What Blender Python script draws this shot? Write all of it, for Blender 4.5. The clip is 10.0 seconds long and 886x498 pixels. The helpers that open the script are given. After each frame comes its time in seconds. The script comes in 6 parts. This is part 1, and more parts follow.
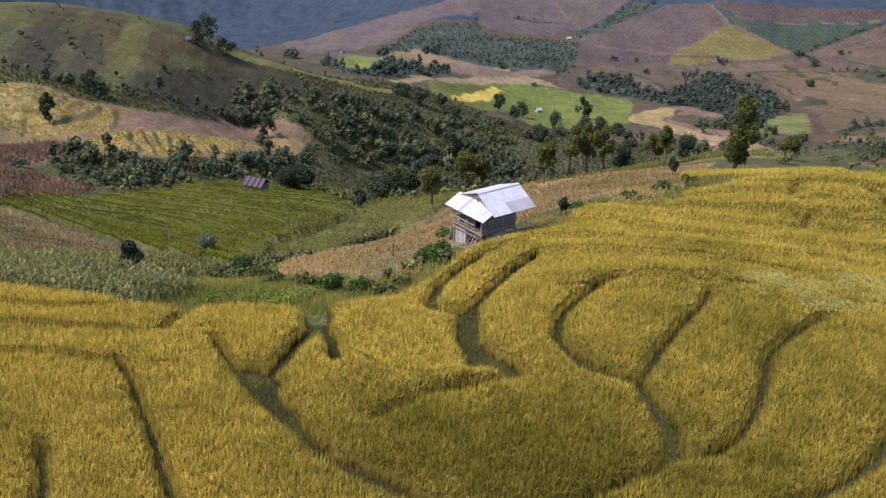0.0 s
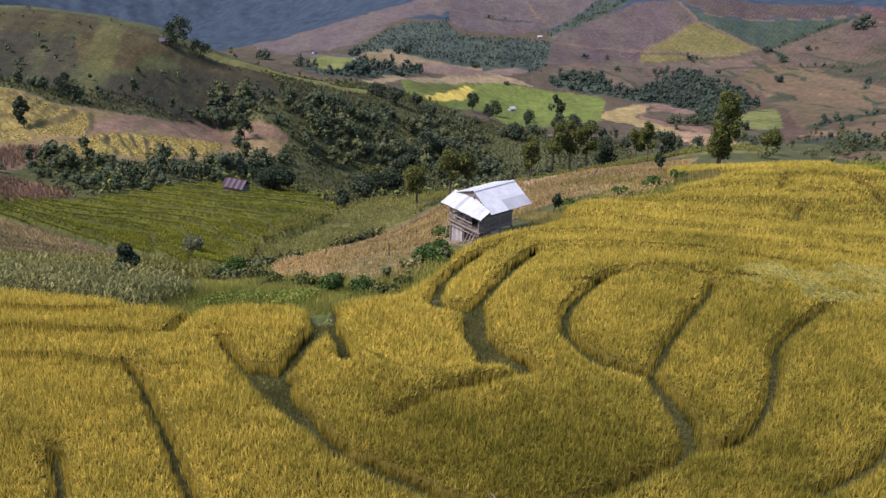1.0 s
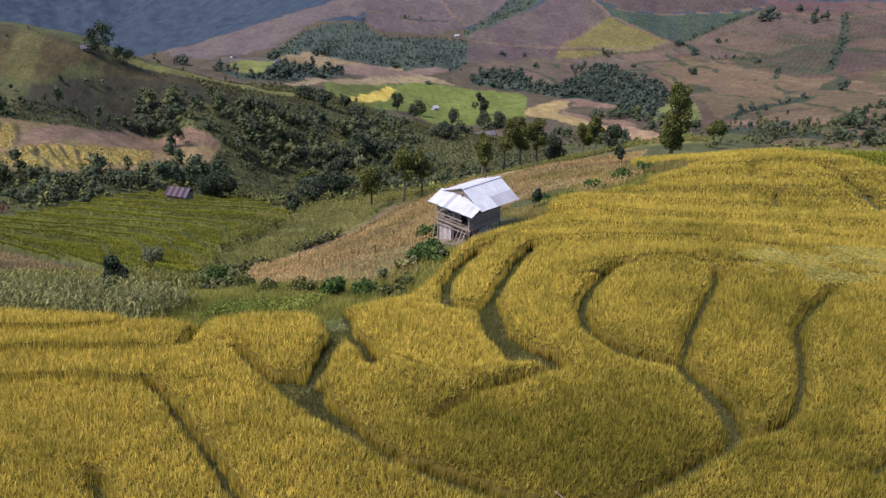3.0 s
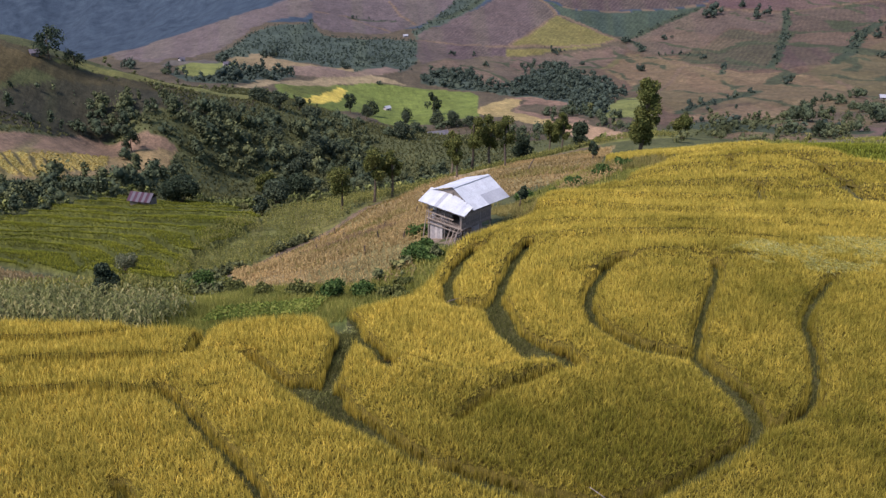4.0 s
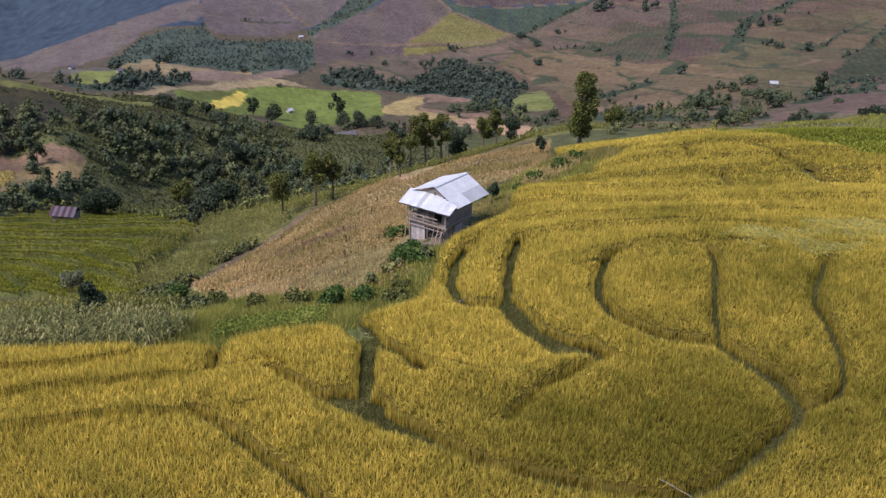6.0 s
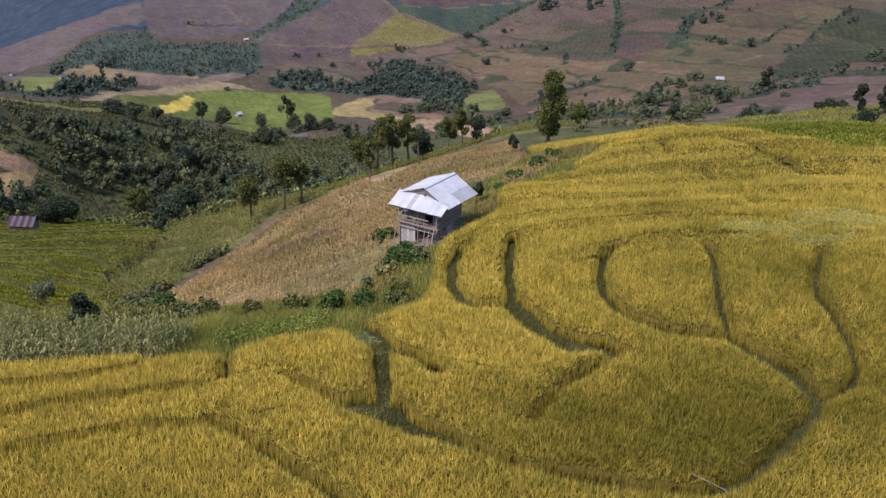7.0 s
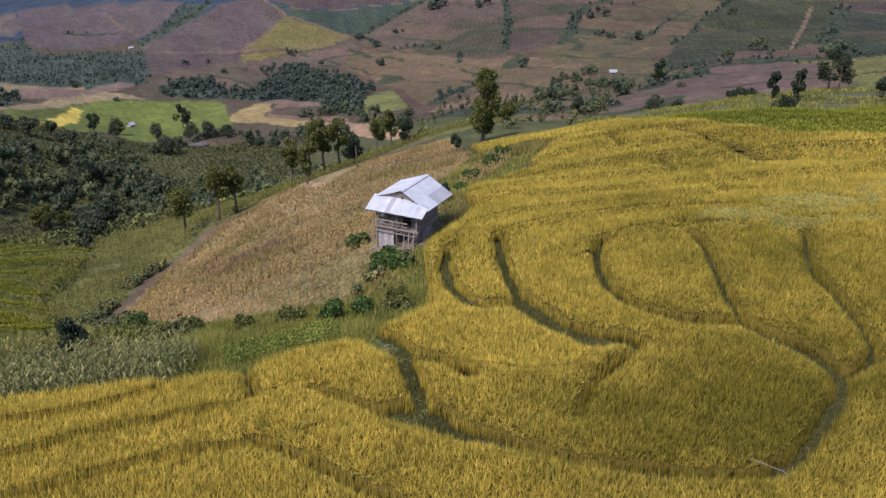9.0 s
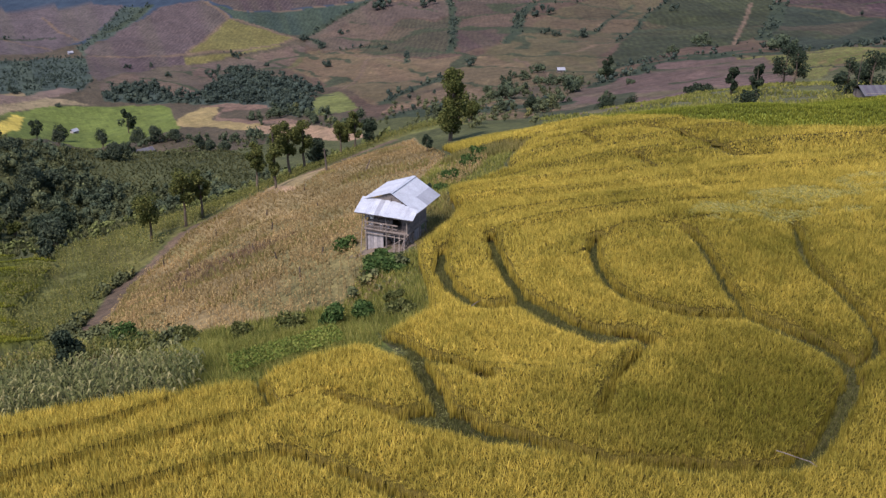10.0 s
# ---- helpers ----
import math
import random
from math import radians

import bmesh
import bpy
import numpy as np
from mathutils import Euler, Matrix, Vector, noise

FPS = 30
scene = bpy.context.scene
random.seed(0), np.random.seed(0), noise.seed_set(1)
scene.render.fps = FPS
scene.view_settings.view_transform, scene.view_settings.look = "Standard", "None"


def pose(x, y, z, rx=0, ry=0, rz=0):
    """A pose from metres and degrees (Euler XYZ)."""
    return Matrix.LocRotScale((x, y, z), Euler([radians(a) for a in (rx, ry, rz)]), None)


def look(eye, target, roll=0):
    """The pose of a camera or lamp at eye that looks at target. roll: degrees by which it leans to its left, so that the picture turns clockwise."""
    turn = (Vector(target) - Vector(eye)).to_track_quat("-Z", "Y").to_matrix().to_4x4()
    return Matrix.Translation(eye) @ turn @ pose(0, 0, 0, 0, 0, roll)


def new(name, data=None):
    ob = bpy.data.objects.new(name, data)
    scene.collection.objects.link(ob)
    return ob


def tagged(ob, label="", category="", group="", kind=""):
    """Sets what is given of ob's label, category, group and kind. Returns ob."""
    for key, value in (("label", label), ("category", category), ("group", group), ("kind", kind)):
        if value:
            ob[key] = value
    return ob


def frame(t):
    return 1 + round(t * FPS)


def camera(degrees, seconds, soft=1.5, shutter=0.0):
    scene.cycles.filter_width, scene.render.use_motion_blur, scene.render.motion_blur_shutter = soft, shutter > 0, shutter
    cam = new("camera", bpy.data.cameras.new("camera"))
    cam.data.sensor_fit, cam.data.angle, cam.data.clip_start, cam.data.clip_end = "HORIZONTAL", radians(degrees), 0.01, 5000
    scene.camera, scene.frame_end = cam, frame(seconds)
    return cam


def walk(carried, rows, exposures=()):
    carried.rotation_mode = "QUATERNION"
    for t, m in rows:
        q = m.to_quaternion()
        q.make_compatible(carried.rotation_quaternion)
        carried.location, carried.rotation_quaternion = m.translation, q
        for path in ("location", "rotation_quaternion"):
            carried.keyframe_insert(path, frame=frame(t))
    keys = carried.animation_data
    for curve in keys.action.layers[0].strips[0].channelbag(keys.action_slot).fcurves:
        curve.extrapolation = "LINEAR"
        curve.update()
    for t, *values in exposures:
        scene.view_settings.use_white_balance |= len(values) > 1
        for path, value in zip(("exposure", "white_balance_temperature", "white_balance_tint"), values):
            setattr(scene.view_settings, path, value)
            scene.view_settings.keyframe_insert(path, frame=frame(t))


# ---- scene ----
# ---- camera ----
cam = camera(49.0, 10.0, soft=1.4)
PATH = [
    (0, (0.681, -0.512, 31.837), (0.619, 1.317, 31.03), 1.5),
    (0.5, (-0.426, -0.527, 31.713), (-0.462, 1.303, 30.907), 1.4),
    (1, (-1.655, -0.49, 31.581), (-1.661, 1.34, 30.775), 1.3),
    (1.5, (-3.081, -0.364, 31.45), (-3.052, 1.466, 30.645), 1.3),
    (2, (-4.658, -0.131, 31.319), (-4.59, 1.698, 30.513), 1.1),
    (2.5, (-6.366, 0.151, 31.164), (-6.256, 1.979, 30.36), 1.0),
    (4, (-12.022, 1.306, 30.702), (-11.766, 3.12, 29.901), 0.9),
    (4.5, (-13.946, 1.789, 30.603), (-13.638, 3.595, 29.801), 0.8),
    (5, (-15.862, 2.347, 30.521), (-15.505, 4.145, 29.72), 0.8),
    (5.5, (-17.712, 2.903, 30.472), (-17.306, 4.69, 29.671), 0.7),
    (7, (-23.228, 5.052, 30.23), (-22.672, 6.799, 29.431), 0.5),
    (7.5, (-25.023, 5.789, 30.219), (-24.416, 7.519, 29.42), 0.4),
    (8, (-26.795, 6.628, 30.156), (-26.138, 8.34, 29.357), 0.4),
    (8.5, (-28.536, 7.494, 30.1), (-27.83, 9.187, 29.302), 0.3),
    (9, (-30.234, 8.383, 30.078), (-29.48, 10.055, 29.281), 0.1),
    (9.5, (-31.957, 9.327, 30.091), (-31.155, 10.977, 29.293), 0.1),
    (10, (-33.641, 10.345, 30.083), (-32.791, 11.97, 29.286), 0.0),
]
walk(cam, [(t, look(eye, target, roll)) for t, eye, target, roll in PATH], [(0, .92, 6500, 15), (10, .66, 6300, 15)])

# ---- light: soft, thinly clouded afternoon ----
world = bpy.data.worlds.new("sky")
scene.world = world
world.use_nodes = True
wn = world.node_tree.nodes
sky = wn.new("ShaderNodeTexSky")
sky.sky_type = "NISHITA"
sky.sun_disc = False
SUN_ELEV, SUN_AZ = 54.0, 243.0
sky.sun_elevation, sky.sun_rotation = radians(SUN_ELEV), radians(SUN_AZ)
world.node_tree.links.new(sky.outputs[0], wn["Background"].inputs[0])
wn["Background"].inputs[1].default_value = 0.15
sun = new("sun", bpy.data.lights.new("sun", "SUN"))
sun.data.energy, sun.data.angle, sun.data.color = 3.3, radians(14), (1.0, 0.91, 0.86)
toward = Vector((math.sin(radians(SUN_AZ)) * math.cos(radians(SUN_ELEV)), math.cos(radians(SUN_AZ)) * math.cos(radians(SUN_ELEV)), math.sin(radians(SUN_ELEV))))
sun.matrix_world = look(toward * 200, (0, 0, 0))

# ---- small tools ----
rng = np.random.default_rng(7)


def smooth(a, b, v):
    w = np.clip((v - a) / (b - a), 0, 1)
    return w * w * (3 - 2 * w)


def lattice(i, j):
    h = np.sin(i * 127.1 + j * 311.7) * 43758.5453
    return h - np.floor(h)


def vnoise(x, y):
    """Value noise from 0 to 1 over a unit lattice."""
    i, j = np.floor(x), np.floor(y)
    a, b = x - i, y - j
    a, b = a * a * (3 - 2 * a), b * b * (3 - 2 * b)
    return (lattice(i, j) * (1 - a) + lattice(i + 1, j) * a) * (1 - b) + (lattice(i, j + 1) * (1 - a) + lattice(i + 1, j + 1) * a) * b


def fnoise(x, y):
    return (vnoise(x, y) + 0.5 * vnoise(2.1 * x + 17, 2.1 * y + 5) + 0.25 * vnoise(4.3 * x + 3, 4.3 * y + 29)) / 1.75


def inside(x, y, poly):
    """Which points lie within the polygon."""
    hit = np.zeros(x.shape, bool)
    for (x0, y0), (x1, y1) in zip(poly, poly[1:] + poly[:1]):
        if y0 == y1:
            continue
        cross = ((y0 > y) != (y1 > y)) & (x < (x1 - x0) * (y - y0) / (y1 - y0) + x0)
        hit ^= cross
    return hit


def along(x, y, line):
    """Distance to a polyline, and the side: positive to its left."""
    best, side = np.full(x.shape, 1e9), np.zeros(x.shape)
    for (x0, y0), (x1, y1) in zip(line, line[1:]):
        dx, dy = x1 - x0, y1 - y0
        s = np.clip(((x - x0) * dx + (y - y0) * dy) / (dx * dx + dy * dy), 0, 1)
        d = np.hypot(x - x0 - s * dx, y - y0 - s * dy)
        near = d < best
        side = np.where(near, np.sign(dx * (y - y0) - dy * (x - x0)), side)
        best = np.minimum(best, d)
    return best, side


def mesh_from(name, verts, faces, attrs=(), smooth_faces=False):
    """A mesh from arrays: faces is n by 3 or n by 4; attrs are (name, type, values) on the vertices."""
    me = bpy.data.meshes.new(name)
    verts, faces = np.asarray(verts, np.float32), np.asarray(faces, np.int32)
    n, k = faces.shape
    me.vertices.add(len(verts))
    me.vertices.foreach_set("co", verts.ravel())
    me.loops.add(n * k)
    me.loops.foreach_set("vertex_index", faces.ravel())
    me.polygons.add(n)
    me.polygons.foreach_set("loop_start", np.arange(0, n * k, k, dtype=np.int32))
    me.polygons.foreach_set("use_smooth", np.full(n, smooth_faces))
    me.update(calc_edges=True)
    for key, kind, values in attrs:
        layer = me.attributes.new(key, kind, "POINT")
        layer.data.foreach_set("value" if kind == "FLOAT" else "color", np.asarray(values, np.float32).ravel())
    return me


def part(name, bm, material, parent, label=""):
    """Links a bmesh as one mesh object under a thing or a part."""
    me = bpy.data.meshes.new(name)
    bm.to_mesh(me)
    bm.free()
    ob = new(name, me)
    me.materials.append(material)
    ob.parent = parent
    if label:
        ob["label"] = label
    return ob


def stuff(name, me, material, label, category, parent=None, kind="stuff"):
    ob = new(name, me)
    me.materials.append(material)
    if parent:
        ob.parent = parent
    return tagged(ob, label, category, kind=kind)


# ---- lie of the land: spot heights, joined by a smooth surface ----
EYE0 = (-15.0, 0.0, 31.0)
KNOLL = [(3.4, 53, -1.1), (13, 44.4, -.5), (20, 55, .1), (32.8, 88.6, -4.2), (-12.3, 53, -1.1), (-4.8, 45.9, -.5), (-10, 63, -2.1), (-1.9, 65.6, -2.2), (-20.5, 56.5, -1.1), (8, 70, -2.1),
         (20, 70, -1.6), (35, 70, -1.5), (50, 80, -2.5), (45, 55, .6), (30, 45, .5), (-5, 35, -.3), (15, 33, .1), (-25, 45, -.3), (-40, 55, -.9), (-60, 60, -1), (0, 20, 0), (-30, 25, .2), (35, 25, 1),
         (14, 84, -4.4), (24, 108, -8.2), (45, 112, -6.8), (66, 108, -5.6), (85, 95, -4.2), (-38, 66, -2.3)]
HUT_SLOPE = [(-2, 84, -5.6), (6, 88, -5.6), (-7, 76.6, -5.7), (-23.4, 86.8, -11), (-7.5, 90, -9), (-15, 107, -16.8), (-20.8, 126, -26.2), (-12, 155, -33.8), (-6.3, 167.5, -33.8), (3.2, 174, -33.8),
             (12, 159, -25.5), (23, 183, -33), (32.6, 176, -28), (55, 185, -27), (27.4, 133.4, -14.5), (6, 115, -14), (15, 105, -9.0), (13.2, 98, -6.6), (45, 160, -22), (-28, 80, -7.2), (-45, 85, -9.5), (-13, 70, -3.8), (-28, 69, -3.5)]
WEST_HILL = [(-167, 362, -36), (-140, 369, -39), (-108, 364, -47), (-91, 389, -58), (-72, 423, -72), (-46, 467, -90), (-135, 300, -47), (-103, 313, -55), (-69, 332, -65), (-47, 351, -75), (-124, 261, -42),
             (-78, 273, -58), (-79, 330, -71), (-90, 194, -42), (-104, 227, -44), (-73, 142, -28), (-48, 203, -46), (-68, 149, -32), (-31, 123, -26), (-48, 141, -31), (-27, 162, -36), (-41, 221, -53)]
VALLEY = [(-20, 236, -57), (-42, 327, -83), (-23, 404, -94), (-29, 423, -89), (-49, 527, -103), (-3, 699, -154), (50, 788, -186), (114, 751, -178), (112, 609, -151), (61, 466, -115), (27, 899, -183),
          (-49, 848, -164), (-113, 771, -143), (117, 993, -202), (321, 841, -184), (218, 559, -133), (65, 597, -158), (171, 378, -90), (134, 541, -137), (113, 160, -21.5), (94, 137, -16.5), (118, 150, -19), (95, 118, -11), (72, 117, -9.4), (80, 108, -7.8), (107, 120, -11.6), (109, 128, -14), (104, 254, -60)]
FAR = [(248, 1225, -232), (333, 1359, -216), (385, 1241, -229), (514, 1409, -208), (-132, 1494, -240), (-4, 1599, -239), (-250, 1377, -260), (-134, 1142, -221), (-610, 2321, -396), (-963, 2197, -366),
       (-380, 2166, -393), (131, 1343, -239), (86, 1547, -247)]
EAST = [(488, 863, -164), (551, 759, -152), (559, 619, -128), (580, 523, -114), (693, 622, -121), (407, 963, -192), (322, 554, -130), (215, 444, -103), (246, 388, -89), (283, 371, -80), (283, 287, -57),
        (164, 164, -25), (85, 125, -13), (56, 118, -8), (63, 89, -2.6), (64, 150, -19)]
AROUND = [(-105, 480, -95), (-250, 480, -70), (-250, 350, -40), (-120, 250, -50), (-100, 150, -20), (-300, 2900, 0), (500, 3000, 50), (1400, 2600, 100), (1800, 1500, 50), (1600, 600, 0), (-1500, 2500, 50),
          (-1200, 1000, 0), (-600, 300, -40), (200, 60, -4), (-15, -40, 3), (-100, -60, 4), (90, -60, 5), (-15, -200, 20), (-400, -300, 20), (400, -300, 20), (-1500, -1500, 60), (1500, -1500, 60), (-15, -2500, 100), (-120, 40, -1.5)]


def bent(x, y):
    dx, dy = x - EYE0[0], y - EYE0[1]
    r = np.hypot(dx, dy)
    return np.arctan2(dx, dy) * 3.0, np.log(r + 8) * 2.0, r + 8


def plate(d2):
    return 0.5 * d2 * np.log(d2 + 1e-12)


SPOTS = np.array(KNOLL + HUT_SLOPE + WEST_HILL + VALLEY + FAR + EAST + AROUND, float)
su, sv, sr = bent(SPOTS[:, 0], SPOTS[:, 1])
ones = np.c_[np.ones(len(su)), su, sv]
system = np.block([[plate((su[:, None] - su) ** 2 + (sv[:, None] - sv) ** 2) + 2e-4 * np.eye(len(su)), ones], [ones.T, np.zeros((3, 3))]])
weights = np.linalg.solve(system, np.r_[(SPOTS[:, 2] - EYE0[2]) / sr, 0, 0, 0])


def land(x, y):
    """Height of the bare land."""
    x, y = np.asarray(x, float), np.asarray(y, float)
    u, v, r = bent(x, y)
    out = weights[-3] + weights[-2] * u + weights[-1] * v
    for k in range(len(su)):
        out = out + weights[k] * plate((u - su[k]) ** 2 + (v - sv[k]) ** 2)
    far = smooth(250, 700, r)
    # behind the walk the hillside climbs evenly
    behind = np.maximum(smooth(1.7, 2.5, np.abs(u) / 3.0), smooth(30, 14, r - 8))
    out = (out * r) * (1 - behind) + behind * (1.0 + .06 * r - EYE0[2])
    # the wooded mountains beyond are cut by ravines
    folds = 1 - np.abs(2 * fnoise(x / 330 + 4, y / 420) - 1)
    out = out + smooth(1750, 2100, r) * (90 * (folds - .7) + 22 * (fnoise(x / 60, y / 60) - .5))
    return EYE0[2] + out + far * 10 * (fnoise(x / 90, y / 90) - 0.5) + smooth(120, 300, r) * 3.5 * (fnoise(x / 25, y / 25) - 0.5)


# ---- woodland outlines ----
ZONES = {}
ZONES["valley"] = [(-120, 215), (-120, 234), (-75, 234), (-62, 300), (-50, 352), (-21, 425), (-5, 415), (25, 400), (50, 350), (60, 300), (50, 290), (35, 310), (0, 320), (-22, 330), (-45, 320), (-62, 290), (-72, 205), (-98, 205)]
ZONES["hill_foot"] = [(-150, 296), (-112, 278), (-95, 318), (-69, 333), (-45, 369), (-21, 425), (-32, 428), (-62, 364), (-91, 342), (-117, 301)]
ZONES["far_woods"] = [(-121, 1146), (-105, 1251), (-89, 1343), (-70, 1365), (-48, 1392), (-17, 1402), (-6, 1444), (-5, 1390), (5, 1327), (23, 1302), (64, 1304), (97, 1337), (130, 1288), (106, 1074), (79, 941), (40, 923), (24, 920), (8, 910), (-13, 977), (-45, 947), (-66, 947), (-88, 960)]
ZONES["belt"] = [(95, 932), (124, 976), (155, 986), (147, 908), (158, 876), (179, 895), (211, 967), (228, 1017), (269, 1076), (255, 975), (272, 930), (263, 829), (240, 731), (193, 631), (167, 597), (169, 644), (190, 736), (176, 794), (164, 805), (152, 848), (139, 862), (91, 894)]
ZONES["left_belt"] = [(-118, 723), (-92, 698), (-104, 860), (-89, 913), (-74, 767), (-59, 808), (-28, 859), (-23, 840), (-54, 712), (-77, 655), (-106, 692)]
ZONES["low_belt"] = [(151, 438), (203, 541), (217, 460), (266, 492), (304, 516), (277, 454), (204, 342), (187, 350), (179, 383), (157, 391)]
ZONES["gully"] = [(131, 1295), (166, 1420), (192, 1431), (225, 1476), (276, 1568), (235, 1629), (195, 1514), (169, 1463), (133, 1386)]
ZONES["hill_wood"] = [(-96, 339), (-81, 357), (-63, 361), (-45, 394), (-29, 425), (-3, 446), (20, 450), (16, 385), (-4, 369), (-25, 347), (-44, 329), (-55, 313), (-74, 318), (-88, 314)]
ZONES["shack_row"] = [(-101, 219), (-91, 226), (-79, 226), (-72, 237), (-62, 234), (-57, 214), (-66, 202), (-75, 191), (-86, 180)]
ZONES["low"] = [(-20, 300), (0, 400), (30, 390), (60, 350), (90, 320), (75, 290), (35, 310), (0, 320), (-22, 330), (-30, 335)]
ZONES["east"] = [(148, 404), (207, 442), (242, 405), (132, 245), (91, 222), (96, 283)]
ZONES["hedge"] = [(416, 533), (413, 443), (365, 320), (286, 259), (336, 351), (385, 498), (361, 577), (377, 608)]

# ---- field plan: name, colour (soil or crop, some with haze or cloud shade), outline ----
FIELDS = []


def field(key, tint, outline):
    FIELDS.append((key, tint, outline))


field("far_slope", (0.080, 0.054, 0.041), [(184, 508), (230, 760), (300, 1040), (411, 1235), (527, 1295), (560, 1370), (740, 1240), (760, 900), (850, 629), (420, 460), (330, 470)])
field("east_low", (0.115, 0.082, 0.052), [(60, 190), (110, 185), (230, 235), (420, 340), (440, 480), (330, 500), (190, 420), (100, 330), (75, 250)])
# west hill scrub and grass, darkened in colour for the cloud shadow over it
field("west_slope", (0.043, 0.040, 0.027), [(-168, 336), (-151, 342), (-135, 344), (-124, 320), (-114, 325), (-99, 358), (-71, 380), (-38, 430), (-46, 373), (-75, 342), (-106, 295), (-149, 294)])
field("crest_grass", (0.053, 0.045, 0.025), [(-190, 356), (-155, 374), (-133, 370), (-108, 370), (-88, 396), (-38, 480), (-38, 425), (-71, 378), (-100, 356), (-124, 350), (-151, 342), (-190, 336)])
field("west_tan", (0.176, 0.128, 0.067), [(-160, 268), (-112, 271), (-96, 297), (-71, 321), (-58, 325), (-57, 311), (-69, 266), (-78, 232), (-99, 218), (-160, 231)])
field("west_yellow", (.24, .19, .07), [(-160, 267), (-122, 267), (-104, 270), (-99, 248), (-160, 243)])
field("shack_field", (0.085, 0.090, 0.018), [(-96, 143), (-71, 193), (-57, 224), (-41, 236), (-22, 173), (-27, 156), (-32, 143), (-28, 118), (-32, 115), (-48, 129), (-68, 145), (-96, 131)])
field("west_stubble", (0.200, 0.155, 0.085), [(-99, 130), (-68, 144), (-47, 124), (-30, 107), (-22, 78), (-26, 73), (-46, 112), (-96, 103)])
field("grass_strip", (.12, .145, .04), [(-24.5, 72), (-22, 77.5), (-17, 76), (-9, 70.5), (-10, 63), (-12, 63), (-24, 62)])
field("maize_green", (0.105, 0.100, 0.035), [(-33, 126), (-31, 165), (-20, 190), (-5, 195), (14, 196), (30, 196), (45, 192), (62, 188), (60, 176), (40, 178), (26, 168), (12, 163), (-2, 164), (-15, 152), (-24, 118)])
field("maize_dry", (0.215, 0.160, 0.080), [(-23, 118), (-14, 150), (-2, 162), (11, 161), (26, 166), (45, 172), (32, 140), (25, 120), (20, 116), (16, 119), (9, 113), (6, 100), (0, 90), (-2, 83), (-3, 74), (-8, 74), (-17, 80), (-21, 97)])
field("bare_soil", (0.300, 0.200, 0.125), [(11, 150), (12, 148), (15, 150), (20, 156), (28, 167), (22, 168), (14, 164), (10, 160)])
field("east_grass", (0.080, 0.080, 0.042), [(110, 197), (174, 221), (227, 237), (214, 202), (110, 100), (80, 108)])
field("east_rice", (.18, .215, .035), [(60, 140), (90, 125), (110, 100), (80, 71.5), (59.5, 83.5), (57.3, 88.5), (52.3, 92.5), (50.5, 98.3), (49.5, 104), (50, 113), (47, 124)])
# pinkish soil of the far hills, its mauve cast mixed in as haze
field("pink_ridge", (0.097, 0.077, 0.079), [(-291, 1416), (-210, 1440), (-130, 1485), (-98, 1700), (-63, 1800), (-5, 1773), (-2, 1531), (-17, 1464), (-49, 1455), (-72, 1423), (-90, 1374), (-108, 1292), (-125, 1198), (-142, 1163), (-146, 925), (-129, 782), (-157, 856)])
field("pink_ridge", (0.090, 0.079, 0.072), [(-125, 766), (-130, 900), (-111, 926), (-92, 879), (-101, 783)])
field("pink_hill", (0.083, 0.066, 0.070), [(-2, 1535), (0, 1795), (55, 1782), (188, 1708), (244, 1630), (203, 1537), (171, 1465), (147, 1437), (101, 1387), (67, 1360), (25, 1357), (6, 1377), (-4, 1434)])
field("pink_spur", (0.077, 0.058, 0.059), [(135, 1336), (148, 1378), (198, 1443), (253, 1517), (288, 1556), (346, 1529), (348, 1482), (340, 1371), (284, 1291), (241, 1232), (185, 1253), (140, 1306)])
field("pink_foot", (0.073, 0.053, 0.056), [(134, 1322), (139, 1301), (185, 1250), (239, 1228), (231, 1189), (195, 1183), (143, 1111), (108, 1040), (110, 1121)])
field("brown_band", (0.093, 0.067, 0.057), [(105, 1013), (140, 1094), (195, 1178), (231, 1184), (268, 1187), (311, 1183), (376, 1205), (383, 1181), (363, 1140), (309, 1044), (292, 1019), (282, 1074), (250, 1030), (247, 1096), (219, 1004), (185, 929), (163, 904), (154, 944), (160, 1015), (130, 1021), (97, 944)])
field("yellow_wedge", (0.119, 0.103, 0.039), [(339, 1367), (367, 1306), (392, 1242), (376, 1230), (319, 1216), (243, 1234), (289, 1297)])
field("yellow_wedge", (0.119, 0.103, 0.039), [(239, 1224), (309, 1206), (359, 1223), (360, 1213), (295, 1193), (232, 1189)])
field("olive_plot", (0.100, 0.098, 0.042), [(305, 1031), (364, 1143), (385, 1140), (374, 1089), (343, 1056)])
field("blue_green", (0.034, 0.049, 0.040), [(348, 1482), (347, 1370), (368, 1326), (393, 1261), (413, 1260), (437, 1273), (468, 1294), (516, 1336), (548, 1356), (518, 1366), (444, 1373), (380, 1387), (361, 1426)])
field("ploughed_top", (0.061, 0.044, 0.046), [(355, 1511), (363, 1435), (383, 1398), (447, 1383), (521, 1374), (557, 1368), (580, 1416), (349, 1544)])
field("slope_pink", (0.087, 0.064, 0.054), [(403, 1241), (447, 1281), (546, 1351), (581, 1296), (613, 1231), (564, 1133), (534, 1121), (524, 1206), (455, 1103), (407, 1069), (389, 1131), (386, 1183)])
field("slope_olive", (0.060, 0.053, 0.036), [(521, 1195), (531, 1114), (560, 1125), (442, 900), (408, 843), (383, 848), (397, 961), (387, 979), (406, 1062), (452, 1095)])
